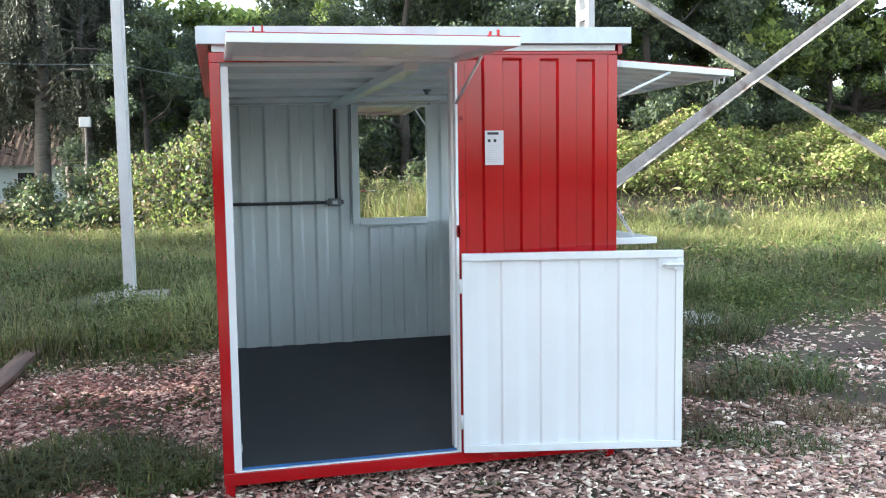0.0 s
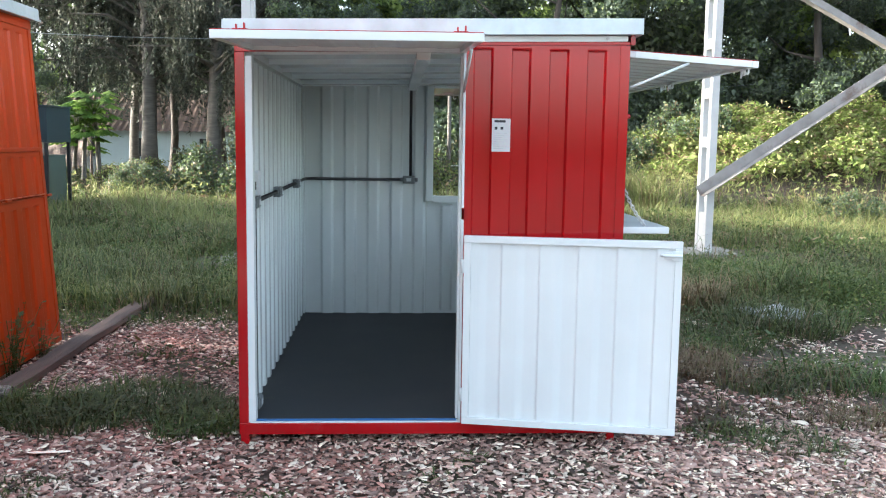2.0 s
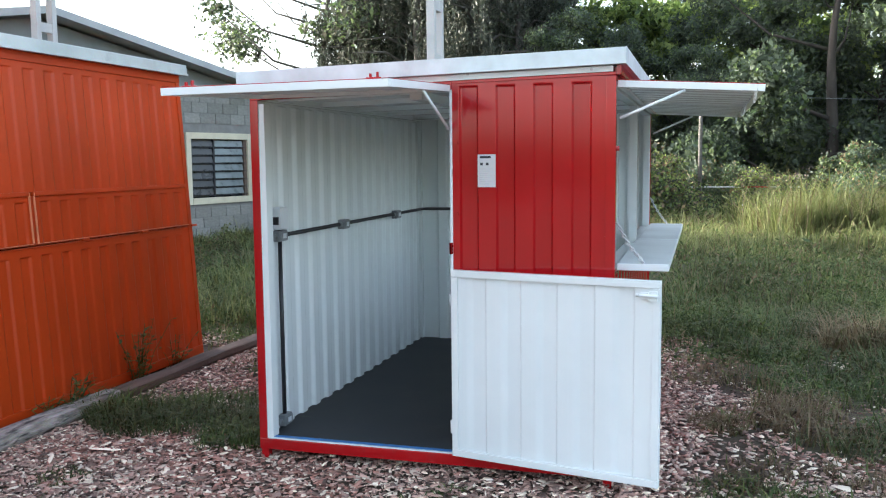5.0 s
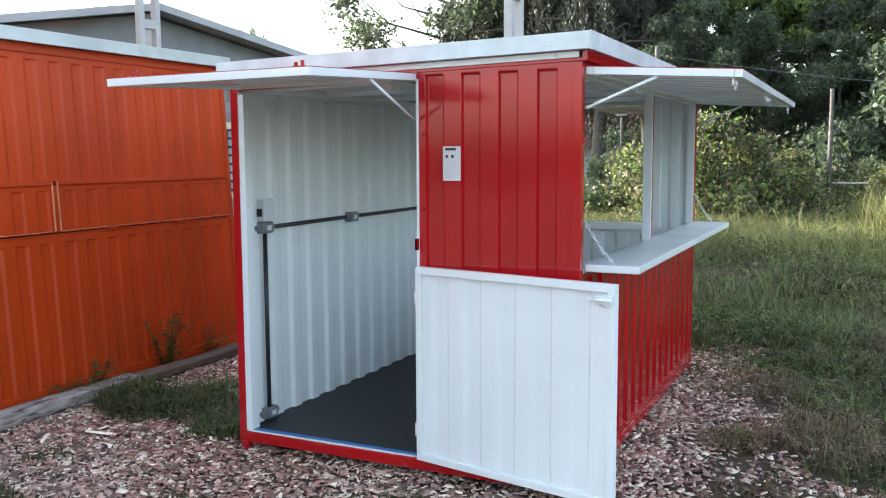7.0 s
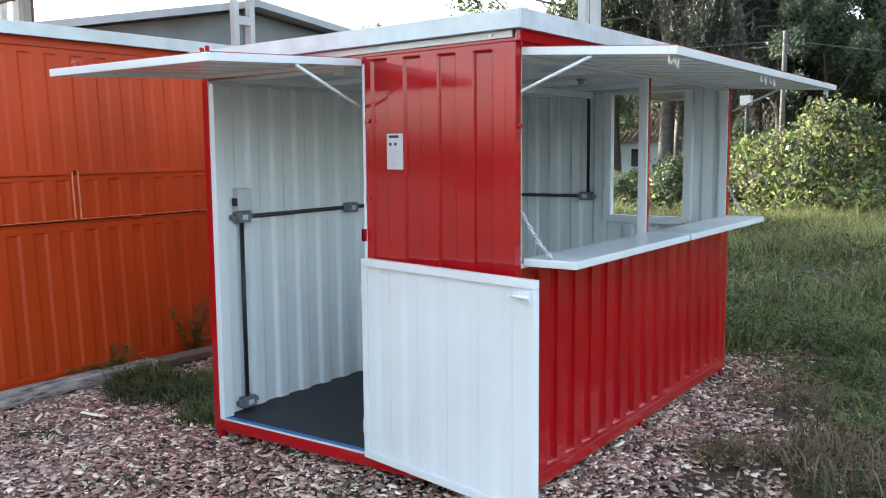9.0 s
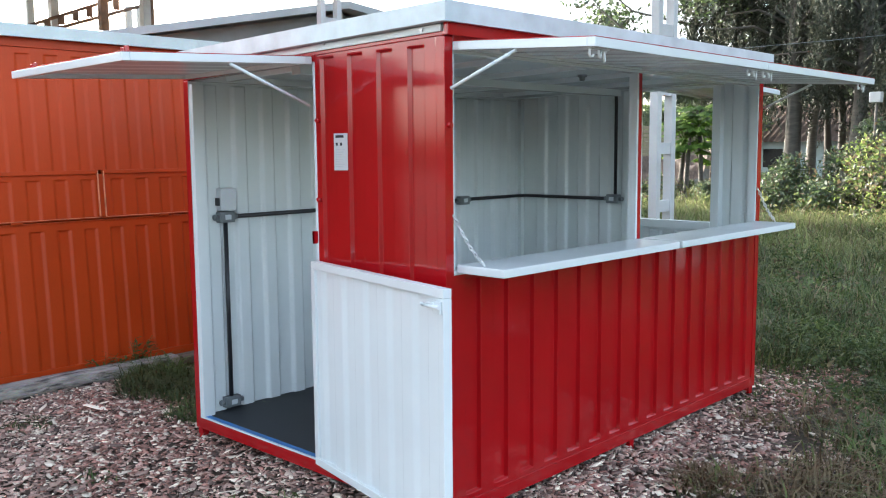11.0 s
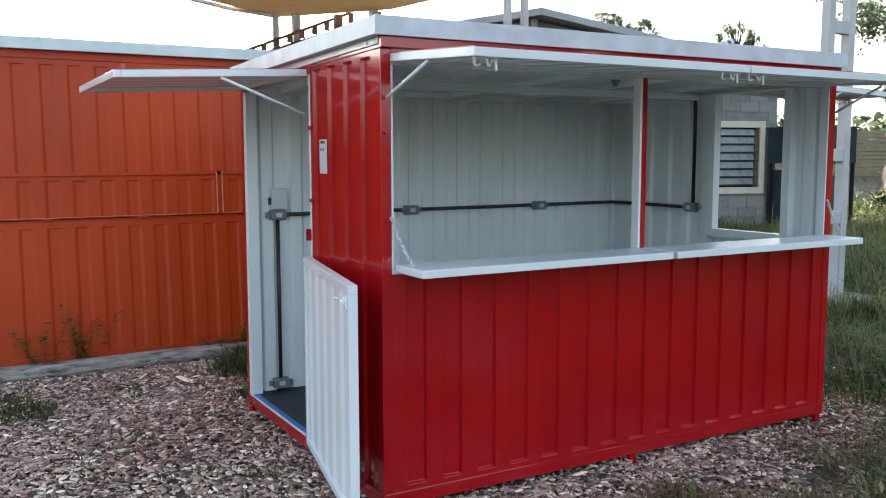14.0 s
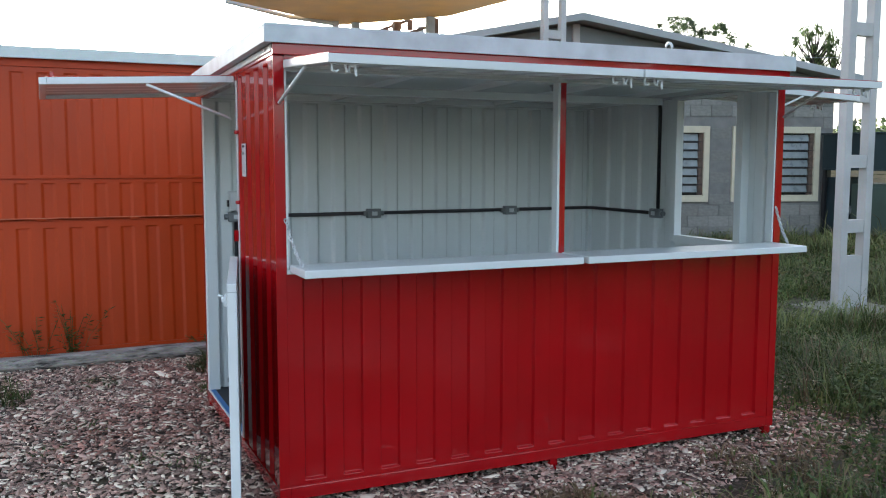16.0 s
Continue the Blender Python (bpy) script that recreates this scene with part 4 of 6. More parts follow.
def junction(c, axis, label="grey plastic socket box"):
    x0, y0, z0 = c
    if axis == "x":
        rows = [(x0, x0 + 0.045, y0 - 0.05, y0 + 0.05, z0 - 0.032, z0 + 0.032), (x0 + 0.0455, x0 + 0.052, y0 - 0.044, y0 + 0.044, z0 - 0.026, z0 + 0.026)]
        hub = [[(x0 + 0.02, y0 + s * 0.05, z0), (x0 + 0.02, y0 + s * 0.075, z0)] for s in (-1, 1)]
        face = [(x0 + 0.0525, x0 + 0.055, y0 - 0.020, y0 + 0.020, z0 - 0.014, z0 + 0.014)]
    else:
        rows = [(x0 - 0.05, x0 + 0.05, y0 - 0.045, y0, z0 - 0.032, z0 + 0.032), (x0 - 0.044, x0 + 0.044, y0 - 0.052, y0 - 0.0455, z0 - 0.026, z0 + 0.026)]
        hub = [[(x0 + s * 0.05, y0 - 0.02, z0), (x0 + s * 0.075, y0 - 0.02, z0)] for s in (-1, 1)]
        face = [(x0 - 0.020, x0 + 0.020, y0 - 0.055, y0 - 0.0525, z0 - 0.014, z0 + 0.014)]
    bm = boxes(rows, 0.004)
    for h in hub:
        tube(bm, h, 0.017, 10)
    jb = part("socket_box", bm, BOXGREY, kiosk, label)
    part("socket_face", boxes(face, 0.001), PALEBOX, jb)


for jy in (0.204, 1.161, 2.246):
    junction((WX, jy, 1.254), "x")
junction((-1.076, BY, 1.262), "y")
junction((WX, 0.204, 0.165), "x")
part("conduit", bar([(WX + 0.02, 0.27, 1.254), (WX + 0.02, 2.86, 1.260), (WX + 0.028, 2.905, 1.261), (WX + 0.06, 2.932, 1.262), (-1.15, 2.934, 1.262)], 0.0125, 10), BLACK, kiosk, "black plastic conduit")
part("conduit", bar([(WX + 0.02, 0.204, 1.225), (WX + 0.02, 0.204, 0.195)], 0.0125, 10), BLACK, kiosk, "black plastic conduit")
part("conduit", bar([(-1.062, 2.934, 1.29), (-1.062, 2.934, 1.97), (-1.062, 2.925, 2.02), (-1.058, 2.89, 2.03), (-1.05, 2.80, 2.02)], 0.0125, 10), BLACK, kiosk, "black plastic conduit")
kp("ceiling_beam", [(-1.088, -1.018, 0.06, 2.92, 2.000, 2.046)], WHITE, "white steel channel under the roof")
lamp = part("lamp_holder", disc_stack([(0.028, 2.062), (0.028, 2.050), (0.018, 2.045), (0.016, 2.030), (0.012, 2.025)], 18, (-0.57, 1.79, 0)), BOXGREY, kiosk, "bare dark lamp holder")
brk = part("breaker_box", boxes([(WX, WX + 0.05, 0.160, 0.262, 1.292, 1.42)], 0.006), PALEBOX, kiosk, "pale plastic breaker box")
part("breaker_switch", boxes([(WX + 0.008, WX + 0.04, 0.148, 0.1595, 1.32, 1.365)], 0.002), BLACK, brk)

# ---- orange container beside the yard ----
CU = Vector((0.0, 1.0, 0))          # along its face, towards the meadow
CV = Vector((-CU.y, CU.x, 0))                      # into the container
C0 = Vector((-3.715, -3.4, 0))
CLEN = 5.62
container = thing("shipping_container", "orange ribbed steel container with a galvanised roof edge", "container")


def cplace(v=0.0, u=0.0):
    return axes(CU, CV, C0 + CU * u + CV * v)


def cbox(name, rows, mat, label="", bevel=0.003):
    ob = part(name, boxes(rows, bevel), mat, container, label)
    ob.matrix_world = cplace()
    return ob


SEAM = 3.765
part("lower_panel", corrugated(CLEN - 0.10, 0.115, 1.135, 0.155, cplace(0.012, 0.05), open_foot=True, pitch=0.195, margin=0.05, depth=0.013, slope=0.020, ramp=0.020, r=0.006), [ORANGE, ORANGE], container, "faded orange ribbed panel")
part("middle_panel", corrugated(SEAM - 0.07, 1.165, 1.475, 0.155, cplace(0.010, 0.05), open_foot=True, pitch=0.195, margin=0.035, depth=0.012, slope=0.020, ramp=0.020, r=0.006), [ORANGE, ORANGE], container)
part("middle_panel", corrugated(CLEN - SEAM - 0.07, 1.165, 1.475, 0.155, cplace(0.010, SEAM + 0.02), open_foot=True, pitch=0.195, margin=0.035, depth=0.012, slope=0.020, ramp=0.020, r=0.006), [ORANGE, ORANGE], container)
part("upper_panel", corrugated(CLEN - 0.10, 1.505, 2.355, 0.155, cplace(0.012, 0.05), open_foot=True, pitch=0.195, margin=0.04, depth=0.012, slope=0.020, ramp=0.020, r=0.006), [ORANGE, ORANGE], container, "sun-bleached orange ribbed panel")
cbox("bottom_rail", [(0, CLEN, 0, 0.06, 0.045, 0.1145)], ORANGE)
cbox("top_rail", [(0, CLEN, 0, 0.06, 2.3555, 2.42)], ORANGE)
cbox("corner_post", [(0, 0.0495, 0.004, 0.08, 0.115, 2.355)], ORANGE)
cbox("corner_post", [(CLEN - 0.0495, CLEN, 0.004, 0.08, 0.115, 2.355)], ORANGE)
cbox("seam_rail", [(0.0505, SEAM - 0.03, -0.004, 0.03, 1.476, 1.5045)], ORANGE)
cbox("seam_rail", [(SEAM + 0.01, CLEN - 0.0505, -0.004, 0.03, 1.476, 1.5045)], ORANGE)
cbox("seam_rail", [(0.0505, CLEN - 0.0505, 0.004, 0.03, 1.136, 1.1455)], ORANGE)
cbox("seam_rail", [(0.0505, CLEN - 0.0505, 0.001, 0.03, 1.1535, 1.1605)], ORANGE)
cbox("pale_edge", [(0.0505, SEAM - 0.03, -0.003, 0.004, 1.1606, 1.1645), (SEAM + 0.01, CLEN - 0.0505, -0.003, 0.004, 1.1606, 1.1645)], PALE_EDGE, "thin pale orange steel edge", 0.001)
cbox("seam_plate", [(SEAM - 0.034, SEAM + 0.022, 0.006, 0.024, 1.165, 1.476)], ORANGE)
for u in (SEAM - 0.032, SEAM + 0.012):
    cbox("hatch_edge", [(u, u + 0.008, -0.006, 0.03, 1.166, 1.50)], PALE_EDGE)
for u in (0.6, 1.5, 2.4, 3.1, 4.2, 4.9, 5.6):
    cbox("hinge", [(u, u + 0.075, -0.012, 0.004, 1.142, 1.1585)], ORANGE)
cbox("side_wall", [(0.001, 0.012, 0.081, 2.40, 0.05, 2.42)], ORANGE)
cbox("back_wall", [(0.0, CLEN, 2.401, 2.44, 0.05, 2.42)], ORANGE)
part("end_wall", corrugated(2.30, 0.05, 2.42, 0.1, axes(CV, -CU, C0 + CU * (CLEN - 0.004) + CV * 0.09), pitch=0.195), [ORANGE, ORANGE], container)
cbox("floor_panel", [(0.02, CLEN - 0.02, 0.05, 2.4, 0.05, 0.09)], RUST)
cbox("roof_cap", [(-0.05, CLEN + 0.05, -0.05, 2.49, 2.421, 2.505)], OLDGALV, "folded galvanised roof edge", 0.006)
cbox("roof_flange", [(-0.05, CLEN + 0.05, -0.062, -0.0505, 2.412, 2.430)], OLDGALV)

# the container leans back a little on its uneven footing
foot_line = Vector((-3.715, 0, 0.045))
container.matrix_world = T(foot_line) @ Matrix.Rotation(radians(-3.4), 4, "Y") @ T(-foot_line)

# weathered timbers along the foot of the container
for y0, y1, xa, h0, grain in ((-3.3, 0.75, -3.545, 0.105, WOOD), (0.78, 3.9, -3.545, 0.085, BROWNWOOD)):
    bm = bmesh.new()
    nseg = 24
    rings = []
    for i in range(nseg + 1):
        q = i / nseg
        yy = y0 + (y1 - y0) * q
        xx = xa + (0.02 if y0 > 0 else 0.0) * q + 0.004 * math.sin(9 * q + y0)
        w, h = 0.075 + 0.004 * math.sin(23 * q), h0 + 0.004 * math.sin(17 * q + 1)
        rings.append([bm.verts.new((xx + s * w, yy, z)) for s, z in ((0.60, 0.0), (0.97, 0.036), (0.97, h - 0.008), (0.75, h), (-0.75, h), (-0.9, h - 0.006), (-1, h * 0.5), (-0.93, 0.012))])
    for a0, b0 in zip(rings, rings[1:]):
        for j in range(8):
            bm.faces.new((a0[j], a0[(j + 1) % 8], b0[(j + 1) % 8], b0[j]))
    bm.faces.new(rings[0])
    bm.faces.new(rings[-1][::-1])
    tagged(part("timber", bm, grain), "weathered grey timber lying beside the orange container" if y0 < 0 else "weathered brown timber lying beside the orange container", "timber", "timbers by the container")

# ---- columns of the yard's steel structure ----


def column(x0, y0, tall=7.0, label="white painted lattice column on a concrete pad"):
    col = thing("lattice_column", label, "column", "lattice columns", at=T((x0, y0, 0)))
    for s in (-1, 1):
        yc = s * 0.17
        leg = boxes([(-0.055, 0.055, yc - 0.05, yc + 0.05, -0.05, tall)], 0.008)
        part("leg", leg, COLWHITE, col)
    z = 0.85
    while z < tall:
        part("rung", boxes([(-0.045, 0.045, -0.1195, 0.1195, z, z + 0.14)], 0.004), COLWHITE, col)
        z += 0.70
    part("base_panel", boxes([(-0.042, 0.042, -0.119, 0.119, -0.03, 0.60)], 0.004), COLWHITE, col)
    bm = bmesh.new()
    box(bm, -0.42, 0.42, -0.46, 0.46, -0.2, 0.03)
    bmesh.ops.subdivide_edges(bm, edges=bm.edges[:], cuts=5, use_grid_fill=True)
    for v in bm.verts:
        k = noise.noise(v.co * 5) * 0.04
        v.co += Vector((k, k * 0.7, k * 0.5))
    part("footing", bm, CONCRETE, col, "rough concrete pad")
    return col


column(-3.05, 7.08)
column(3.36, 8.25)
column(10.3, 9.44)
column(-9.15, 6.95)

for za, zb, off, label in ((1.05, 5.35, -0.11, "rusty weathered steel brace"), (4.34, 1.23, 0.0, "weathered grey steel brace")):
    p0, p1 = Vector((3.36, 8.12 + off, za)), Vector((10.3, 9.31 + off, zb))
    d = (p1 - p0).normalized()
    side = Vector((d.y, -d.x, 0)).normalized()
    up = side.cross(d)
    m = Matrix(((d.x, side.x, up.x, p0.x), (d.y, side.y, up.y, p0.y), (d.z, side.z, up.z, p0.z), (0, 0, 0, 1)))
    ln = (p1 - p0).length
    bm = bmesh.new()
    w, t0 = 0.155, 0.010
    prof = [(0, -w / 2), (0, w / 2), (t0, w / 2), (t0, -w / 2 + t0), (w * 0.8, -w / 2 + t0), (w * 0.8, -w / 2)]
    ra, rb = [[bm.verts.new(m @ Vector((u, v, z))) for v, z in prof] for u in (-0.25, ln + 0.25)]
    for j in range(6):
        bm.faces.new((ra[j], ra[(j + 1) % 6], rb[(j + 1) % 6], rb[j]))
    bm.faces.new(ra[::-1])
    bm.faces.new(rb)
    brace = tagged(part("steel_brace", bm, BRACE), label, "brace", "cross braces")

# ---- block building with a shallow gable ----
BC = Vector((-8.25, 12.40, 0))
BU = Vector((-1.40, -5.10, 0)).normalized()        # along the gable wall
BV = Vector((BU.y, -BU.x, 0))                      # into the building
if BV.x > 0:
    BV = -BV
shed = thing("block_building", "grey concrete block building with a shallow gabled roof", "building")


def bplace(u=0.0, v=0.0):
    return axes(BU, BV, BC + BU * u + BV * v)


def bbox(name, rows, mat, label="", bevel=0.004, parent=None):
    ob = part(name, boxes(rows, bevel), mat, parent or shed, label)
    ob.matrix_world = bplace()
    return ob


BW, EAVE, RIDGE = 9.9, 3.10, 4.01
openings = [(0.30, 1.94, 0.94, 2.20), (2.46, 4.10, 0.94, 2.20), (4.7, 6.3, 0.94, 2.20)]
cols_u = [0.0, 0.30, 1.94, 2.46, 4.10, 4.7, 6.3, BW]
for i, (u0, u1) in enumerate(zip(cols_u, cols_u[1:])):
    spans = [(0.0, 0.94), (2.20, EAVE)] if i % 2 else [(0.0, EAVE)]
    for z0, z1 in spans:
        bbox("wall", [(u0 + 0.0005, u1 - 0.0005, 0.02, 0.16, z0, z1)], MORTAR, bevel=0)
bbox("side_wall", [(0.0, 0.14, 0.161, 7.0, 0, EAVE)], MORTAR, bevel=0)
bbox("side_wall", [(BW - 0.14, BW, 0.161, 7.0, 0, EAVE)], MORTAR, bevel=0)
bbox("rear_wall", [(0.0, BW, 7.001, 7.14, 0, EAVE)], MORTAR, bevel=0)
bbox("floor_slab", [(0.2, BW - 0.2, 0.2, 6.9, -0.05, 0.02)], CONCRETE, bevel=0)
bm = bmesh.new()
for v0, v1 in ((0.03, 0.13),):
    pts = [(0, EAVE + 0.001), (BW, EAVE + 0.001), (BW / 2, RIDGE - 0.03)]
    fa = [bm.verts.new((u, v0, z)) for u, z in pts]
    fb = [bm.verts.new((u, v1, z)) for u, z in pts]
    bm.faces.new(fa)
    bm.faces.new(fb[::-1])
    for j in range(3):
        bm.faces.new((fa[j], fb[j], fb[(j + 1) % 3], fa[(j + 1) % 3]))
gable = part("gable_panel", bm, DARKPANEL, shed, "grey gable panel")
gable.matrix_world = bplace()
bbox("gable_post", [(BW / 2 - 0.06, BW / 2 + 0.06, -0.03, 0.029, EAVE, RIDGE - 0.02)], COLWHITE)
for s in (0, 1):
    bm = bmesh.new()
    u0, u1 = (BW / 2, -0.35) if s == 0 else (BW / 2, BW + 0.35)
    z1 = EAVE + 0.07 - 0.35 * (RIDGE - EAVE) / (BW / 2)
    nr = 40
    rows = []
    for i in range(nr + 1):
        q = -0.35 + 7.7 * i / nr
        dz = 0.025 * (i % 2)
        rows.append([(u0, q, RIDGE + 0.07 + dz), (u1, q, z1 + dz)])
    tops = [[bm.verts.new(p) for p in r] for r in rows]
    lows = [[bm.verts.new((p[0], p[1], p[2] - 0.05)) for p in r] for r in rows]
    for i in range(nr):
        bm.faces.new((tops[i][0], tops[i][1], tops[i + 1][1], tops[i + 1][0]))
        bm.faces.new((lows[i][0], lows[i + 1][0], lows[i + 1][1], lows[i][1]))
        bm.faces.new((tops[i][1], lows[i][1], lows[i + 1][1], tops[i + 1][1]))
    for i in (0, nr):
        bm.faces.new((tops[i][0], lows[i][0], lows[i][1], tops[i][1]))
    rf = part("roof", bm, SHED, shed, "grey ribbed sheet roof")
    rf.matrix_world = bplace()
    bm = boxes([(-0.02, math.hypot(u1 - u0, z1 - RIDGE - 0.07), -0.02, 0.02, -0.05, 0.07)], 0.004)
    ang = math.atan2(z1 - RIDGE - 0.07, abs(u1 - u0))
    vb = part("verge_board", bm, SHED, shed, "pale metal verge trim")
    vb.matrix_world = bplace() @ T((u0, -0.38, RIDGE + 0.05)) @ (Matrix.Rotation(-ang, 4, "Y") if s else Matrix.Rotation(math.pi, 4, "Z") @ Matrix.Rotation(-ang, 4, "Y"))


def block_window(u0, u1, z0, z1):
    win = part("window", boxes([(u0 + 0.05, u1 - 0.05, 0.10, 0.12, z0 + 0.05, z1 - 0.05)], 0), DARKGLASS, shed, "barred louvre window in a cream frame")
    win.matrix_world = bplace()
    for r in ((u0 - 0.04, u0 + 0.07, -0.02, 0.08, z0 - 0.06, z1 + 0.05), (u1 - 0.07, u1 + 0.04, -0.02, 0.08, z0 - 0.06, z1 + 0.05),
              (u0 + 0.0705, u1 - 0.0705, -0.02, 0.08, z1 - 0.07, z1 + 0.05), (u0 + 0.0705, u1 - 0.0705, -0.03, 0.08, z0 - 0.06, z0 + 0.06)):
        part("window_frame", boxes([r], 0.006), CREAM, win)
    part("inner_frame", boxes([(u0 + 0.0705, u0 + 0.15, 0.02, 0.09, z0 + 0.061, z1 - 0.071)], 0.003), BROWNWOOD, win)
    um = u0 + 0.58 * (u1 - u0)
    part("centre_post", boxes([(um - 0.02, um + 0.02, 0.03, 0.085, z0 + 0.061, z1 - 0.071)], 0.002), INK, win)
    z = z0 + 0.10
    while z < z1 - 0.12:
        for a0, b0, pane in ((u0 + 0.16, um - 0.025, LOUVRE), (um + 0.025, u1 - 0.08, DARKLOUVRE)):
            part("louvre", boxes([(a0, b0, -0.06, 0.06, -0.003, 0.003)], 0, m=T((0, 0.05, z + 0.075)) @ Matrix.Rotation(radians(76), 4, "X")), pane, win)
        part("bar", boxes([(u0 + 0.0705, u1 - 0.0705, 0.0, 0.012, z - 0.004, z + 0.006)], 0), INK, win)
        z += 0.155


for o in openings:
    block_window(*o)

# ---- blue-grey bin on its stand, beside the building ----
bin_stand = thing("steel_bin", "dark blue-grey steel bin raised on a frame", "bin")
bx0, bx1, by0, by1, bz0, bz1 = -8.90, -7.80, 12.90, 14.15, 1.48, 2.13
for r in ((bx0, bx1, by0, by0 + 0.02, bz0, bz1), (bx0, bx1, by1 - 0.02, by1, bz0, bz1), (bx0, bx0 + 0.02, by0 + 0.021, by1 - 0.021, bz0, bz1), (bx1 - 0.02, bx1, by0 + 0.021, by1 - 0.021, bz0, bz1)):
    part("side_panel", boxes([r], 0.004), TANKMAT, bin_stand)
part("bottom_panel", boxes([(bx0, bx1, by0, by1, bz0 - 0.03, bz0 - 0.001)], 0.003), TANKMAT, bin_stand)
for r in ((bx0 - 0.03, bx1 + 0.03, by0 - 0.03, by0 + 0.03), (bx0 - 0.03, bx1 + 0.03, by1 - 0.03, by1 + 0.03), (bx0 - 0.03, bx0 + 0.03, by0 + 0.031, by1 - 0.031), (bx1 - 0.03, bx1 + 0.03, by0 + 0.031, by1 - 0.031)):
    part("rim", boxes([(*r, bz1 + 0.001, bz1 + 0.03)], 0.003), TANKMAT, bin_stand)
for lx in (bx0 + 0.04, bx1 - 0.04):
    for ly in (by0 + 0.04, by1 - 0.04):
        part("leg", boxes([(lx - 0.03, lx + 0.03, ly - 0.03, ly + 0.03, -0.1, bz0 - 0.031)], 0.003), BLACK, bin_stand)
cab = thing("machine_cabinet", "grey-green steel cabinet standing under a bin", "cabinet")
part("body", boxes([(-8.30, -7.88, 13.03, 14.05, -0.05, 1.20)], 0.01), TANKGREEN, cab)
part("door_panel", boxes([(-7.8795, -7.872, 13.08, 14.0, 0.05, 1.14)], 0.004), TANKGREEN, cab)
pump = thing("pump_unit", "dark steel pump housing with a hose under a bin", "pump")
part("housing", boxes([(-8.86, -8.52, 13.0, 13.6, -0.05, 1.32)], 0.02), TANKMAT, pump)
part("motor", disc_stack([(0.02, 0.02), (0.13, 0.03), (0.15, 0.08), (0.15, 0.42), (0.12, 0.47)], 18, (-8.40, 13.25, 0)), BLACK, pump)
part("hose", bar([(-8.46, 13.02, 1.32), (-8.44, 12.97, 1.0), (-8.40, 12.98, 0.78), (-8.36, 13.0, 0.62), (-8.42, 13.02, 0.46)], 0.035, 10), TANKGREEN, pump, "grey-green rubber hose")
part("valve", disc_stack([(0.07, 0.62), (0.085, 0.66), (0.085, 0.74), (0.05, 0.78)], 14, (-8.36, 13.02, 0)), BOXGREY, pump)

# ---- crane gear far behind the container ----
crane = thing("crane_girder", "yellow steel crane girder high above the yard", "crane")
outline = [(-20.9, 6.9), (-18.1, 9.1), (-8.0, 10.4), (-13.5, -2.7)]
bm = bmesh.new()
lo = [bm.verts.new((x0, y0, 5.45)) for x0, y0 in outline]
hi = [bm.verts.new((x0, y0, 5.95)) for x0, y0 in outline]
bm.faces.new(lo)
bm.faces.new(hi[::-1])
for k in range(4):
    bm.faces.new((lo[k], lo[(k + 1) % 4], hi[(k + 1) % 4], hi[k]))
part("deck", bm, YELLOW, crane, "yellow steel underside")
for x0, y0 in ((-19.6, 8.2), (-18.6, 8.9)):
    part("hanger", boxes([(x0 - 0.1, x0 + 0.1, y0 - 0.1, y0 + 0.1, 4.7, 5.449)], 0.01), RUST, crane)
for x0, y0 in ((-20.2, 7.2), (-18.4, 8.7)):
    part("post", boxes([(x0 - 0.1, x0 + 0.1, y0 - 0.1, y0 + 0.1, -0.1, 5.448)], 0.01), SHED, crane, "grey steel post")
ladder = thing("lattice_runway", "brown steel lattice runway below the crane", "runway")
for pa, pb in (((-20.0, 5.5, 4.30), (-20.0, 8.75, 5.60)), ((-20.0, 6.2, 4.35), (-20.0, 9.5, 5.50))):
    part("chord", bar([pa, pb], 0.045, 8), RUST, ladder)
for i in range(9):
    q = (i + 0.3) / 9
    pa, pb = Vector((-20.0, 5.5, 4.30)).lerp(Vector((-20.0, 8.75, 5.60)), q), Vector((-20.0, 6.2, 4.35)).lerp(Vector((-20.0, 9.5, 5.50)), q - 0.07)
    part("upright", boxes([(-20.04, -19.96, (pa.y + pb.y) / 2 - 0.07, (pa.y + pb.y) / 2 + 0.07, min(pa.z, pb.z) - 0.02, max(pa.z, pb.z) + 0.10)], 0.004), RUST, ladder)
for yy, zz in ((6.57, 5.42), (9.12, 5.44), (9.45, 5.44)):
    part("post", boxes([(-20.12, -20.0, yy - 0.08, yy + 0.08, -0.1, zz)], 0.005), SHED, ladder)
part("arm", bar([(-20.06, 6.5, 5.36), (-20.06, 5.3, 5.46), (-20.06, 3.6, 5.75)], 0.06, 8), SHED, ladder)

# ---- house beyond the trees ----
house = thing("house", "pale turquoise house with a terracotta tiled roof", "house")
hx0, hx1, hy0, hy1 = -21.0, -8.6, 45.0, 52.0
for r in ((hx0, hx1, hy0, hy0 + 0.2, -0.5, 2.0), (hx0, hx1, hy1 - 0.2, hy1, -0.5, 2.0), (hx0, hx0 + 0.2, hy0 + 0.201, hy1 - 0.201, -0.5, 2.0), (hx1 - 0.2, hx1, hy0 + 0.201, hy1 - 0.201, -0.5, 2.0)):
    part("wall", boxes([r], 0.01), HOUSEWALL, house)
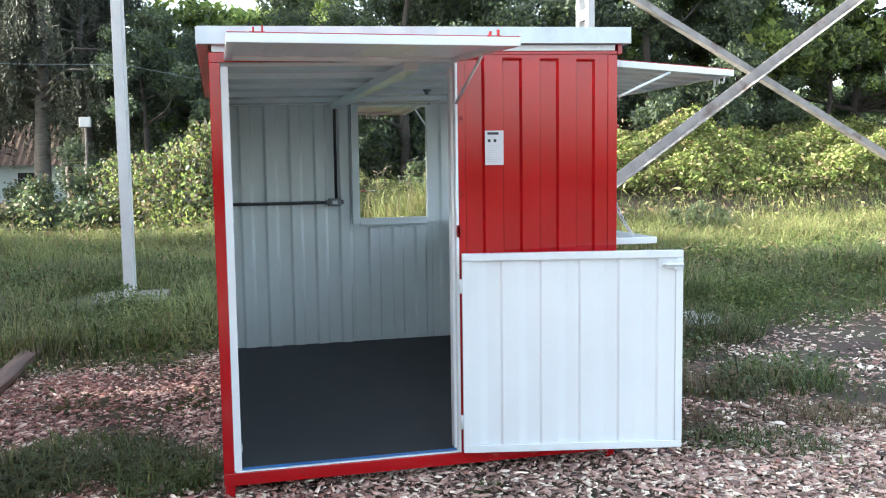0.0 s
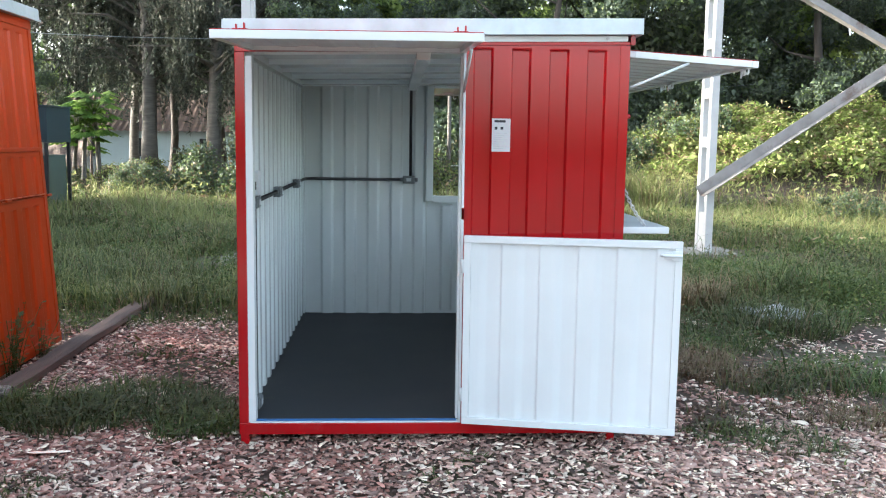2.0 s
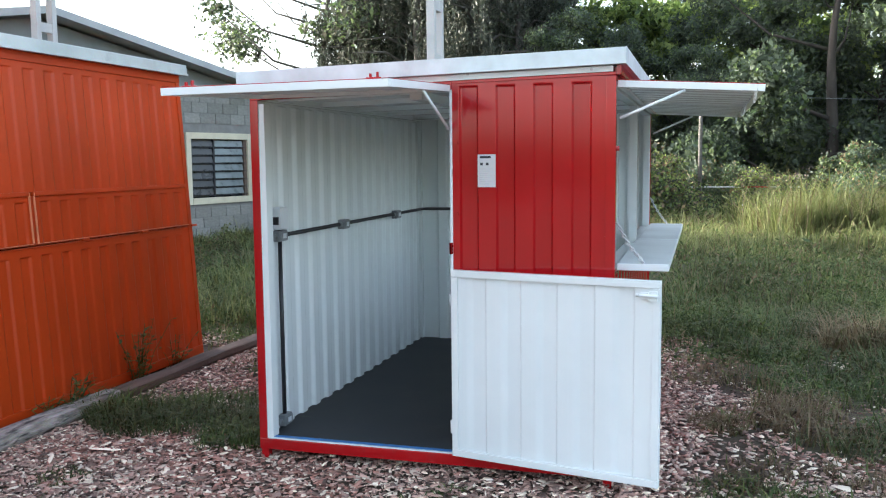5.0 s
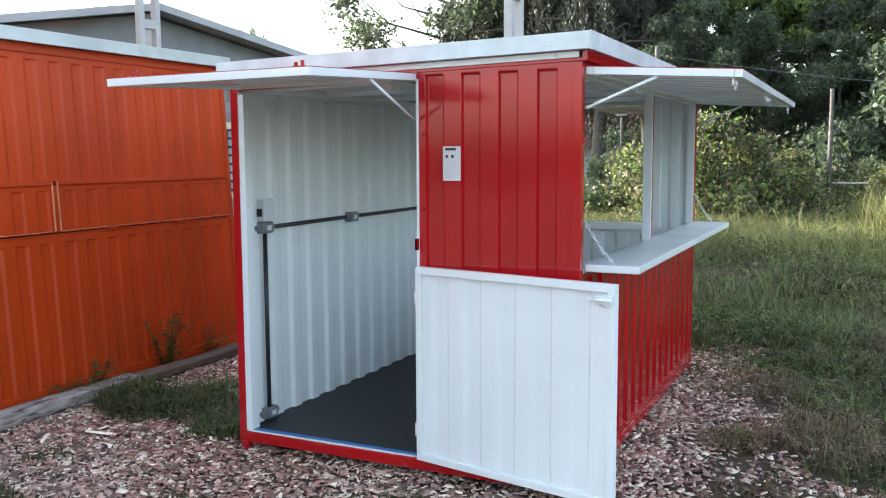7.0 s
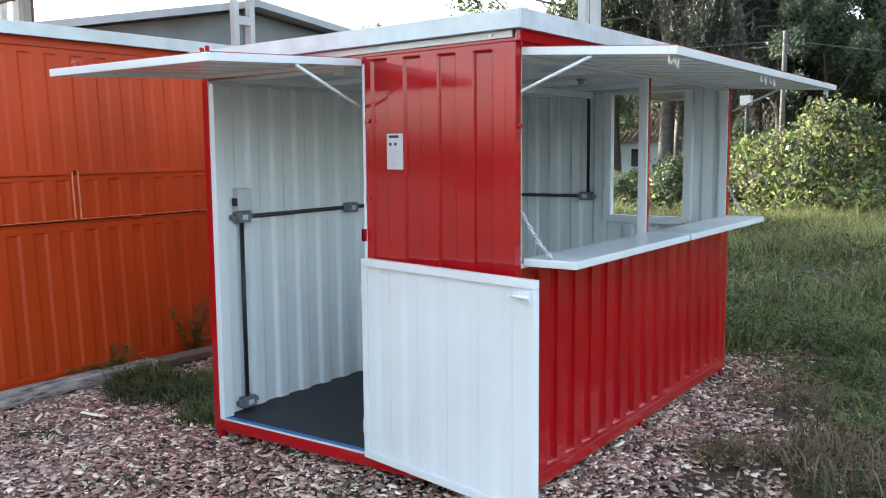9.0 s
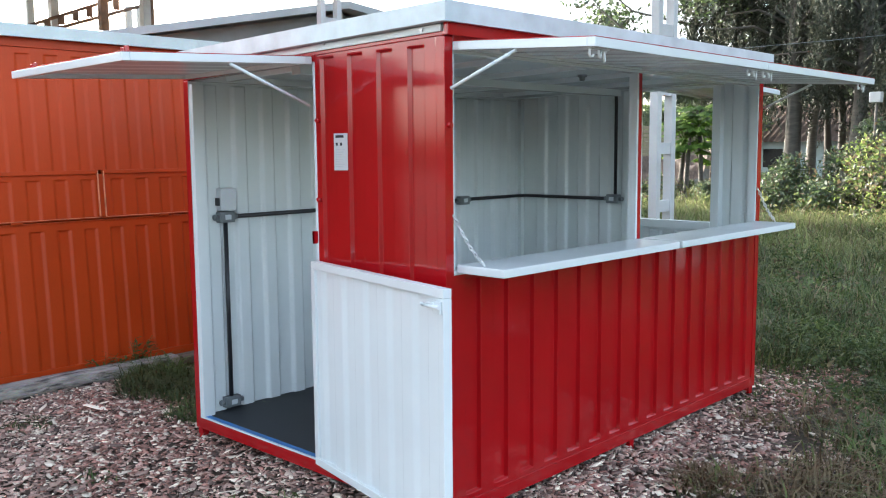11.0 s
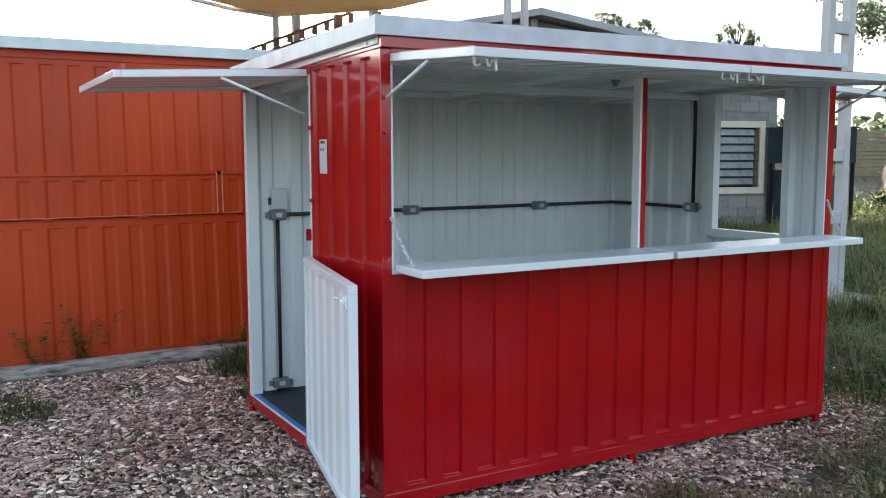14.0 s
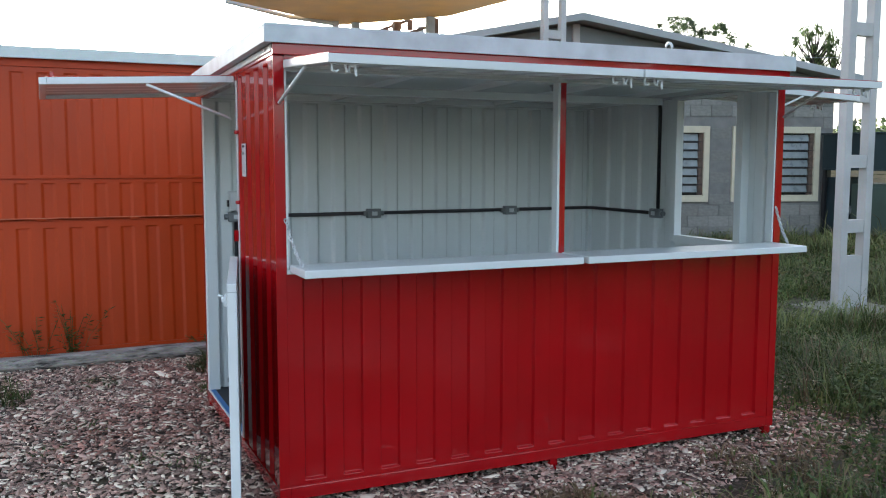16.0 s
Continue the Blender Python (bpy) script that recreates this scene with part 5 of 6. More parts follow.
for ya, yb in ((hy0 - 0.6, 48.5), (hy1 + 0.6, 48.5)):
    bm = bmesh.new()
    nx, ny = 80, 16
    grid = []
    for j in range(ny + 1):
        for i in range(nx + 1):
            q = j / ny
            grid.append(bm.verts.new((hx0 - 0.5 + (hx1 - hx0 + 1.0) * i / nx, ya + (yb - ya) * q, 1.85 + 2.2 * q + 0.05 * (i % 2) + 0.03 * ((j * 2) % 2))))
    for j in range(ny):
        for i in range(nx):
            k = j * (nx + 1) + i
            bm.faces.new((grid[k], grid[k + 1], grid[k + nx + 2], grid[k + nx + 1]))
    bmesh.ops.solidify(bm, geom=bm.faces[:], thickness=0.08)
    part("roof", bm, TILE, house, "terracotta tiled roof")
for wx in (-18.5, -15.2, -11.8):
    part("window", boxes([(wx, wx + 1.1, hy0 - 0.03, hy0 - 0.001, 0.5, 1.5)], 0.01), DARKGLASS, house)

# ---- fence post, cable, barrier and lamp ----
fp = thing("fence_post", "slim grey wooden pole carrying a cable", "pole", at=T((-4.35, 21.6, 0)))
part("pole", bar([(0, 0, -0.2), (0.01, 0, 2.0), (0.03, 0, 4.65)], [0.075, 0.07, 0.06], 10), PALEBARK, fp)
fp2 = thing("fence_post", "slim grey wooden pole", "pole", at=T((0.3, 20.0, 0)))
part("pole", bar([(0, 0, -0.2), (0.0, 0, 3.2)], [0.06, 0.05], 8), PALEBARK, fp2)
cab_pts = [Vector((-26, 14.0, 7.0)).lerp(Vector((-4.35, 21.6, 4.4)), q) - Vector((0, 0, 1.2 * math.sin(math.pi * q))) for q in np.linspace(0, 1, 12)]
cab_pts += [Vector((-4.35, 21.6, 4.4)).lerp(Vector((14, 26, 4.0)), q) - Vector((0, 0, 0.9 * math.sin(math.pi * q))) for q in np.linspace(0.08, 1, 12)]
tagged(part("overhead_cable", bar([tuple(p) for p in cab_pts], 0.008, 6), BOXGREY), "thin overhead cable strung between poles", "cable")
rail = thing("barrier_rail", "low red and white barrier rail on short stakes", "barrier", at=T((-1.0, 20.2, 0.9)))
for i in range(8):
    part("rail_section", bar([(i * 0.6, 0, 0), (i * 0.6 + 0.6, 0, 0)], 0.016, 8), RED if i == 4 else COLWHITE, rail)
for sx in (0.1, 2.4, 4.7):
    part("stake", bar([(sx, 0, -1.1), (sx, 0, 0.05)], 0.024, 8), COLWHITE if sx == 2.4 else BROWNWOOD, rail)
yl = thing("yard_light", "small white light box on a thin stake", "lamp", at=T((-5.5, 22.2, 0)))
part("stake", bar([(0, 0, -0.2), (0.05, 0, 2.75)], 0.035, 8), PALEBARK, yl)
part("light_box", boxes([(-0.11, 0.18, -0.12, 0.12, 2.751, 3.02)], 0.02), COLWHITE, yl)

# crumpled film on the grass
bm = bmesh.new()
bmesh.ops.create_grid(bm, x_segments=22, y_segments=16, size=0.5)
for v in bm.verts:
    r = v.co.length
    v.co.z = 0.045 * noise.noise(v.co * 7) + 0.03 * noise.noise(v.co * 17) + 0.10 * max(0, 0.45 - r)
    v.co.x *= 0.62 + 0.1 * noise.noise(v.co * 3)
    v.co.y *= 0.5
bmesh.ops.solidify(bm, geom=bm.faces[:], thickness=0.003)
film = tagged(part("plastic_sheet", bm, FILM), "crumpled translucent plastic sheet lying on the grass", "plastic sheet")
film.matrix_world = pose(2.36, 3.36, 0.06, 0, 0, 24)

# ---- trees and shrubs ----
trng = np.random.default_rng(11)


def leaf_mesh(name, centres, size, mats, slots, flat=0.0, longer=1.6, down=0.0):
    """Many pointed leaves, each a bent rhombus of two triangles, at the given centres."""
    k = len(centres)
    nrm = trng.normal(size=(k, 3))
    nrm[:, 2] = np.abs(nrm[:, 2]) + flat
    nrm /= np.linalg.norm(nrm, axis=1)[:, None]
    t = trng.normal(size=(k, 3))
    t[:, 2] -= down
    t -= nrm * np.sum(t * nrm, 1)[:, None]
    t /= np.linalg.norm(t, axis=1)[:, None]
    b = np.cross(nrm, t)
    s = (size * np.exp(trng.normal(0, 0.3, k)))[:, None]
    verts = np.stack([centres - t * s * longer * 0.5, centres + b * s * 0.42 + nrm * s * 0.08, centres + t * s * longer * 0.5 - nrm * s * 0.12, centres - b * s * 0.42 + nrm * s * 0.08], 1).reshape(-1, 3)
    o = (np.arange(k) * 4)[:, None]
    return arrays_mesh(name, verts, np.concatenate([o, o + 1, o + 2, o + 3], 1), mats, slots)


def in_clumps(clumps, per):
    """Points in a set of lumps (x, y, z, radius), denser towards their skins and tops."""
    out = []
    for cx, cy, cz, r in clumps:
        k = int(per * (r ** 1.6))
        d = trng.normal(size=(k, 3))
        d /= np.linalg.norm(d, axis=1)[:, None]
        rad = r * trng.random(k) ** 0.45 * (0.75 + 0.35 * np.sin(d[:, 0] * 5 + cx) * np.sin(d[:, 1] * 4 + cy))
        out.append(np.array([cx, cy, cz]) + d * rad[:, None] * np.array([1, 1, 0.72]))
    return np.concatenate(out)


def limbs(bm, tall, lean, clumps, r0, start):
    trunk = [(lean * (z / tall) ** 2 + 0.12 * math.sin(z * 0.9), 0.1 * math.sin(z * 0.7 + 1), z) for z in np.linspace(-0.4, tall, 10)]
    tube(bm, trunk, [r0 * (1.25 if i == 0 else 1.0) * (1 - 0.85 * i / 9) for i in range(10)], 9)
    for cx, cy, cz, r in clumps:
        z0 = max(start, min(cz - 0.6 * math.hypot(cx, cy), tall * 0.9))
        base = Vector((lean * (z0 / tall) ** 2, 0, z0))
        tip = Vector((cx, cy, cz))
        mid = base.lerp(tip, 0.5) + Vector((0, 0, -0.12 * (tip - base).length))
        q = r0 * 0.38 * (1 - z0 / tall * 0.6)
        tube(bm, [base, mid, tip], [q, q * 0.6, q * 0.2], 6)
    return bm


def broadleaf(tall, spread, low, mats, share, size, per, label, bark=BARK, lumps=30, trunk=0.24, name="tree", clump=0.36):
    cl = []
    for i in range(lumps):
        q = trng.random()
        z = low + (tall - low) * q
        env = spread * (0.45 + 0.75 * math.sin(math.pi * min(1, 0.18 + 0.80 * q)))
        a0, rr = trng.uniform(0, 2 * np.pi), env * math.sqrt(trng.random())
        cl.append((rr * math.cos(a0), rr * math.sin(a0), z, trng.uniform(0.55, 1.15) * spread * clump))
    tr = thing(name, label, "tree", "trees around the yard")
    part("trunk", limbs(bmesh.new(), tall * 0.86, 0.4, cl[:14], trunk, low * 0.8), bark, tr)
    pts = in_clumps(cl, per)
    crown = new("crown", leaf_mesh("crown", pts, size, mats, trng.choice(len(mats), len(pts), p=share)))
    crown.parent = tr
    return tr


def drooping(tall, label):
    """A tall tree with a pale bare trunk and grey-green hanging strands."""
    tr = thing("tree", label, "tree", "trees around the yard")
    bm = bmesh.new()
    tube(bm, [(0.15 * math.sin(z * 0.4), 0.1 * math.cos(z * 0.5), z) for z in np.linspace(-0.4, tall, 12)], [0.30 * (1 - 0.75 * i / 11) for i in range(12)], 10)
    pts = []
    for i in range(58):
        z = trng.uniform(3.2, tall)
        a0 = trng.uniform(0, 2 * np.pi)
        ln = trng.uniform(1.4, 3.4) * (1.1 - 0.4 * z / tall)
        tip = Vector((ln * math.cos(a0), ln * math.sin(a0), z + 0.5))
        tube(bm, [(0, 0, z), tip.lerp(Vector((0, 0, z)), 0.5) + Vector((0, 0, 0.35)), tip], [0.06, 0.045, 0.015], 5)
        for j in range(15):
            s0 = Vector((0, 0, z)).lerp(tip, trng.uniform(0.3, 1.05)) + Vector(trng.normal(0, 0.16, 3))
            hang = trng.uniform(0.6, 1.9)
            k = int(hang * 30)
            zz = np.linspace(0, -hang, k)
            sway = trng.normal(0, 0.05, (k, 2)).cumsum(0) * 0.4 + trng.normal(0, 0.03, (k, 2))
            pts.append(np.stack([s0.x + sway[:, 0], s0.y + sway[:, 1], s0.z + zz], -1))
    part("trunk", bm, PALEBARK, tr)
    pts = np.concatenate(pts)
    # strands mix two leaf tones that have canopy shade in their colour
    crown = new("crown", leaf_mesh("crown", pts, 0.050, [LEAF_GREY, HANGING_SHADE], trng.choice(2, len(pts), p=[0.42, 0.58]), longer=3.0, down=1.6))
    crown.parent = tr
    return tr


def put(ob, x0, y0, turn=0.0, k=1.0, z0=None):
    z = float(height(np.array(x0), np.array(y0))) if z0 is None else z0
    ob.matrix_world = T((x0, y0, z)) @ Matrix.Rotation(radians(turn), 4, "Z") @ Matrix.Diagonal((k, k, k, 1))
    return ob


def again(ob, x0, y0, turn, k=1.0):
    z = float(height(np.array(x0), np.array(y0)))
    ob2 = copy_thing(ob, T((x0, y0, z)) @ Matrix.Rotation(radians(turn), 4, "Z"))
    ob2.scale = (k, k, k)
    return ob2


dark_a = put(broadleaf(10.0, 3.9, 1.0, [LEAF_DARK, LEAF_MID], [0.72, 0.28], 0.10, 900, "tall dense dark green broadleaf tree", lumps=40), 4.0, 25.0)
dark_b = put(broadleaf(9.0, 4.3, 0.8, [LEAF_DARK, LEAF_MID], [0.76, 0.24], 0.10, 850, "spreading dark green broadleaf tree", lumps=40), 9.0, 27.0, 40)
mid_a = put(broadleaf(11.5, 4.2, 2.0, [LEAF_MID, LEAF_BRIGHT, LEAF_DARK], [0.55, 0.25, 0.20], 0.19, 380, "tall mid-green broadleaf tree", lumps=36), 12.5, 31.0, 10)
# bright_a looks sunlit through its leaf colour, even where other trees shade it
bright_a = put(broadleaf(8.6, 4.0, 2.0, [LEAF_BRIGHT, LEAF_MID], [0.7, 0.3], 0.17, 420, "yellow-green broadleaf tree with sunlight put into its leaf colour", lumps=36), -3.0, 33.0, 0, 0.86)
feathery = put(broadleaf(13.0, 4.6, 6.2, [LEAF_MID, LEAF_GREY, LEAF_DARK], [0.45, 0.25, 0.30], 0.12, 260, "tall airy tree with small grey-green leaves", PALEBARK, 30, 0.26), -14.6, 29.5, 30)
for x0, y0, turn, k in ((0.2, 26.5, 70, 0.52), (16.5, 25.0, 140, 0.56), (12.6, 24.5, 300, 0.85), (-4.1, 26.0, 230, 0.62), (29.0, 24.5, 90, 1.0), (6.5, 30.0, 160, 1.0), (-14.2, 27.0, 250, 0.48), (-5.0, 32.5, 310, 0.7)):
    again(dark_a, x0, y0, turn, k)
for x0, y0, turn, k in ((2.0, 30.0, 15, 0.8), (26.0, 28.0, 60, 0.62), (-2.6, 28.8, 130, 0.66)):
    again(dark_b, x0, y0, turn, k)
for x0, y0, turn, k in ((18.0, 33.0, 100, 0.66), (20.0, 24.5, 70, 0.48), (24.5, 35.0, 210, 0.6), (33.0, 33.0, 150, 1.1), (26.5, 21.5, 25, 0.85), (-21.0, 44.0, 280, 0.58)):
    again(mid_a, x0, y0, turn, k)
for x0, y0, turn, k in ((1.0, 36.0, 120, 1.0), (8.5, 37.0, 230, 0.95), (22.0, 25.5, 40, 0.95), (17.5, 27.5, 160, 0.9), (27.0, 24.0, 290, 0.9)):
    again(bright_a, x0, y0, turn, k)
high_a = put(broadleaf(9.8, 3.3, 4.3, [LEAF_DARK, LEAF_MID], [0.8, 0.2], 0.11, 800, "tall dark green tree with a bare lower trunk", lumps=36, trunk=0.2), -10.6, 34.0, 20)
for x0, y0, turn, k in ((-7.4, 33.0, 150, 0.92), (-9.0, 36.5, 250, 1.0), (-12.4, 37.5, 300, 1.0)):
    again(high_a, x0, y0, turn, k)
droop = put(drooping(12.5, "tall pale-trunked tree with grey hanging foliage"), -9.9, 27.5)
for x0, y0, turn, k in ((-7.3, 26.5, 100, 0.95), (-12.6, 29.5, 200, 1.05), (-6.4, 29.5, 300, 0.85)):
    again(droop, x0, y0, turn, k)
again(feathery, -13.5, 39.0, 110, 1.0)
again(feathery, 20.8, 30.0, 200, 0.6)
# woods far behind, seen only through gaps
wx, wy = trng.uniform(-75, 75, 60000), trng.uniform(52, 64, 60000)
wz = (7.0 + 2.5 * wave(wx * 0.12, wy * 0.1)) * trng.random(60000) ** 0.7
wz = np.where(wx < -24, wz * 0.62, wz)
keep = (wx > -24) | (trng.random(60000) < 0.85)
# unseen woods added behind the walk; their height sets the skyline in reflections
bx, by = trng.uniform(-70, 70, 8000), trng.uniform(-56, -46, 8000)
unseen_woods = new("far_woods", leaf_mesh("far_woods", np.stack([bx, by, (2.3 + 0.7 * wave(bx * 0.12, by * 0.1)) * trng.random(8000) ** 0.7], -1), 0.6, [LEAF_MID, LEAF_DARK], trng.choice(2, 8000, p=[0.5, 0.5])))
tagged(unseen_woods, "unseen low woods added behind the walk as a skyline for reflections", "woods", kind="stuff")
woods = new("far_woods", leaf_mesh("far_woods", np.stack([wx, wy, wz], -1)[keep], 0.34, [LEAF_MID, LEAF_DARK], trng.choice(2, int(keep.sum()), p=[0.6, 0.4])))
tagged(woods, "distant mixed green woods behind the trees", "woods", kind="stuff")


def shrub(tall, spread, mats, share, size, per, label, lumps=16):
    cl = []
    for i in range(lumps):
        a0, rr = trng.uniform(0, 2 * np.pi), spread * math.sqrt(trng.random())
        cl.append((rr * math.cos(a0), rr * math.sin(a0), tall * trng.uniform(0.12, 0.86) * (1 - 0.35 * rr / spread), trng.uniform(0.22, 0.42) * spread))
    sh = thing("shrub", label, "shrub", "shrubs at the meadow edge")
    bm = bmesh.new()
    for cx, cy, cz, r in cl:
        tube(bm, [(cx * 0.15, cy * 0.15, -0.1), (cx * 0.6, cy * 0.6, cz * 0.6), (cx, cy, cz)], [0.017, 0.012, 0.005], 5)
    part("stem", bm, BARK, sh)
    pts = in_clumps(cl, per)
    pts[:, 2] = np.maximum(pts[:, 2], 0.03)
    lv = new("foliage", leaf_mesh("foliage", pts, size, mats, trng.choice(len(mats), len(pts), p=share)))
    lv.parent = sh
    # leaves down to the ground, from a seed of their own
    kept = trng.bit_generator.state
    own = np.random.default_rng(int(tall * 100))
    n0 = per * 5
    ca, cr = own.uniform(0, 2 * np.pi, 40), spread * np.sqrt(own.random(40))
    cz = tall * own.uniform(0.05, 0.62, 40) * (1 - 0.5 * cr / spread)
    which = own.integers(0, 40, n0)
    off = own.normal(0, 0.13, (n0, 3)) * spread
    low = np.stack([cr * np.cos(ca), cr * np.sin(ca), cz], -1)[which] + off
    low[:, 2] = np.abs(low[:, 2]) + 0.02
    lf = new("low_foliage", leaf_mesh("low_foliage", low, size, mats, own.choice(len(mats), n0, p=share)))
    lf.parent = sh
    trng.bit_generator.state = kept
    return sh


sh_a = put(shrub(2.5, 1.5, [LEAF_GREY, LEAF_BRIGHT, STRAW, LEAF_MID], [0.3, 0.3, 0.2, 0.2], 0.05, 1900, "leafy yellow-green shrub with dry stems"), -2.6, 17.4, 0, 1.28)
sh_b = put(shrub(1.8, 1.5, [LEAF_MID, LEAF_DARK, STRAW], [0.46, 0.44, 0.1], 0.055, 1800, "rounded green shrub at the meadow edge"), -5.6, 18.6)
for x0, y0, turn, k in ((-0.9, 19.2, 120, 0.9), (-8.2, 20.0, 60, 0.55), (2.3, 20.5, 200, 0.75)):
    again(sh_a, x0, y0, turn, k)
for x0, y0, turn, k in ((-7.4, 18.2, 90, 0.62), (4.8, 20.5, 160, 1.0), (-10.2, 19.5, 250, 0.6), (-3.9, 21.0, 20, 1.1), (7.2, 21.0, 310, 0.9), (1.2, 22.5, 80, 1.1), (-12.5, 18.5, 140, 0.65), (8.5, 13.75, 10, 0.45)):
    again(sh_b, x0, y0, turn, k)

# added, unseen hedge shrubs behind the walk: close the yard's open sides, shape reflections
for x0, y0, turn, k in ((-18.0, -27.0, 10, 0.75), (-12.0, -29.0, 60, 0.65), (-7.0, -30.0, 80, 0.80), (-2.0, -29.0, 200, 0.70), (3.0, -28.0, 150, 0.75), (8.0, -27.0, 20, 0.70), (13.0, -26.0, 220, 0.80), (18.0, -22.0, 320, 0.70), (22.0, -18.0, 290, 0.75), (26.0, -12.0, 130, 0.70), (28.0, -7.0, 30, 0.75), (30.0, 4.0, 120, 0.80)):
    again(sh_b, x0, y0, turn, k)

# vines over the bank, their colour raised for sun and haze
vx, vy = trng.uniform(4.0, 32, 170000), trng.uniform(14.5, 24, 170000)
hz = height(vx, vy)
cover = smooth(0.35, 0.9, hz)
keep = trng.random(len(vx)) < cover
vx, vy, hz = vx[keep], vy[keep], hz[keep]
lump = np.abs(wave(vx * 0.55, vy * 0.6)) * 0.8 + 0.25 * wave(vx * 1.7, vy * 1.7)
vz = hz + np.maximum(0.05, (lump + 0.25) * trng.random(len(vx)) ** 0.35)
vines = new("vine_thicket", leaf_mesh("vine_thicket", np.stack([vx, vy, vz], -1), 0.075, [VINE, GRASS_GOLD, STRAW], trng.choice(3, len(vx), p=[0.5, 0.34, 0.16]), flat=0.6, longer=1.8))
tagged(vines, "bright green vines smothering a bank", "vines", kind="stuff")

# papaya plants
for x0, y0, tall, lean in ((-9.35, 19.4, 1.95, 0.1), (-9.0, 19.6, 2.25, -0.1), (-9.75, 19.8, 1.75, 0.15)):
    pp = thing("papaya_plant", "young papaya plant with a bare pale stem and lobed leaves", "plant", "papaya plants", at=T((x0, y0, 0)))
    part("stem", bar([(lean * (z / tall) ** 2, 0, z) for z in np.linspace(-0.2, tall, 6)], [0.075, 0.07, 0.065, 0.06, 0.05, 0.04], 8), PALEBARK, pp)
    bm = bmesh.new()
    for i in range(30):
        a0 = i * 2.4 + x0
        rise = trng.uniform(-0.55, 0.55)
        reach = trng.uniform(0.25, 0.70)
        tip = Vector((lean + reach * math.cos(a0), reach * math.sin(a0), tall + rise))
        tube(bm, [(lean, 0, tall - 0.05), tip.lerp(Vector((lean, 0, tall)), 0.5) + Vector((0, 0, 0.08)), tip], 0.012, 5)
        for j in range(7):
            b0 = a0 + (j - 3) * 0.55
            d = Vector((math.cos(b0), math.sin(b0), -0.45))
            s = Vector((-math.sin(b0), math.cos(b0), 0))
            ln = 0.36 * (1 - 0.08 * abs(j - 3))
            v = [bm.verts.new(tip + w) for w in (Vector((0, 0, 0)), d * ln * 0.55 + s * 0.09, d * ln, d * ln * 0.55 - s * 0.09)]
            bm.faces.new(v)
    part("foliage", bm, PAPAYA, pp)

# slim trees above the far roof
slim_tree = put(broadleaf(8.0, 1.5, 5.6, [LEAF_MID, LEAF_DARK], [0.6, 0.4], 0.048, 1350, "slim tall tree with a thin ragged crown", lumps=44, trunk=0.10, clump=0.25), -28.9, 25.3, 0, 0.995)
again(slim_tree, -27.9, 26.5, 100, 0.95)

# thin tree with tufted twigs beyond the building
def tufted(x0, y0, tall, spread, twigs, label):
    tr = thing("tree", label, "tree", "trees around the yard", at=T((x0, y0, 0)))
    fork = tall - 1.75
    wood, crown = bmesh.new(), bmesh.new()
    tube(wood, [(0.03 * math.sin(z), 0.03 * math.cos(1.3 * z), z) for z in np.linspace(-0.3, fork, 8)], [0.13 - 0.008 * i for i in range(8)], 9)
    for i in range(twigs):
        a0 = i * 2.4 + trng.uniform(-0.4, 0.4)
        q = (i + 0.5) / twigs
        out = spread * (1.05 - 0.75 * q * q) * trng.uniform(0.55, 1.0)
        end = Vector((math.cos(a0) * out, math.sin(a0) * out, fork + 0.25 + 1.35 * q + trng.uniform(-0.15, 0.15)))
        start = Vector((0, 0, fork - 0.3 + 0.6 * q))
        bend = start.lerp(end, 0.55) + Vector((0, 0, -0.12))
        tube(wood, [start, bend, end], [0.040, 0.026, 0.010], 6)
        for j in range(26):
            az, el = trng.uniform(0, 2 * math.pi), trng.uniform(-1.1, 0.75)
            d = Vector((math.cos(az) * math.cos(el), math.sin(az) * math.cos(el), math.sin(el)))
            side = d.cross(Vector((0, 0, 1))).normalized()
            ln, w = trng.uniform(0.20, 0.36), trng.uniform(0.022, 0.036)
            base = end.lerp(bend, trng.uniform(0, 0.35))
            mid = base + d * ln * 0.5
            tip = base + d * ln - Vector((0, 0, 0.35 * ln))
            crown.faces.new([crown.verts.new(v) for v in (base, mid - side * w, tip, mid + side * w)])
    part("trunk", wood, BARK, tr)
    part("crown", crown, LEAF_MID, tr)


tufted(-22.4, 26.75, 7.15, 1.2, 30, "thin tree with tufts of drooping leaves above the roofs")
tufted(-21.85, 27.2, 6.55, 0.8, 14, "small thin tree with sparse drooping tufts")

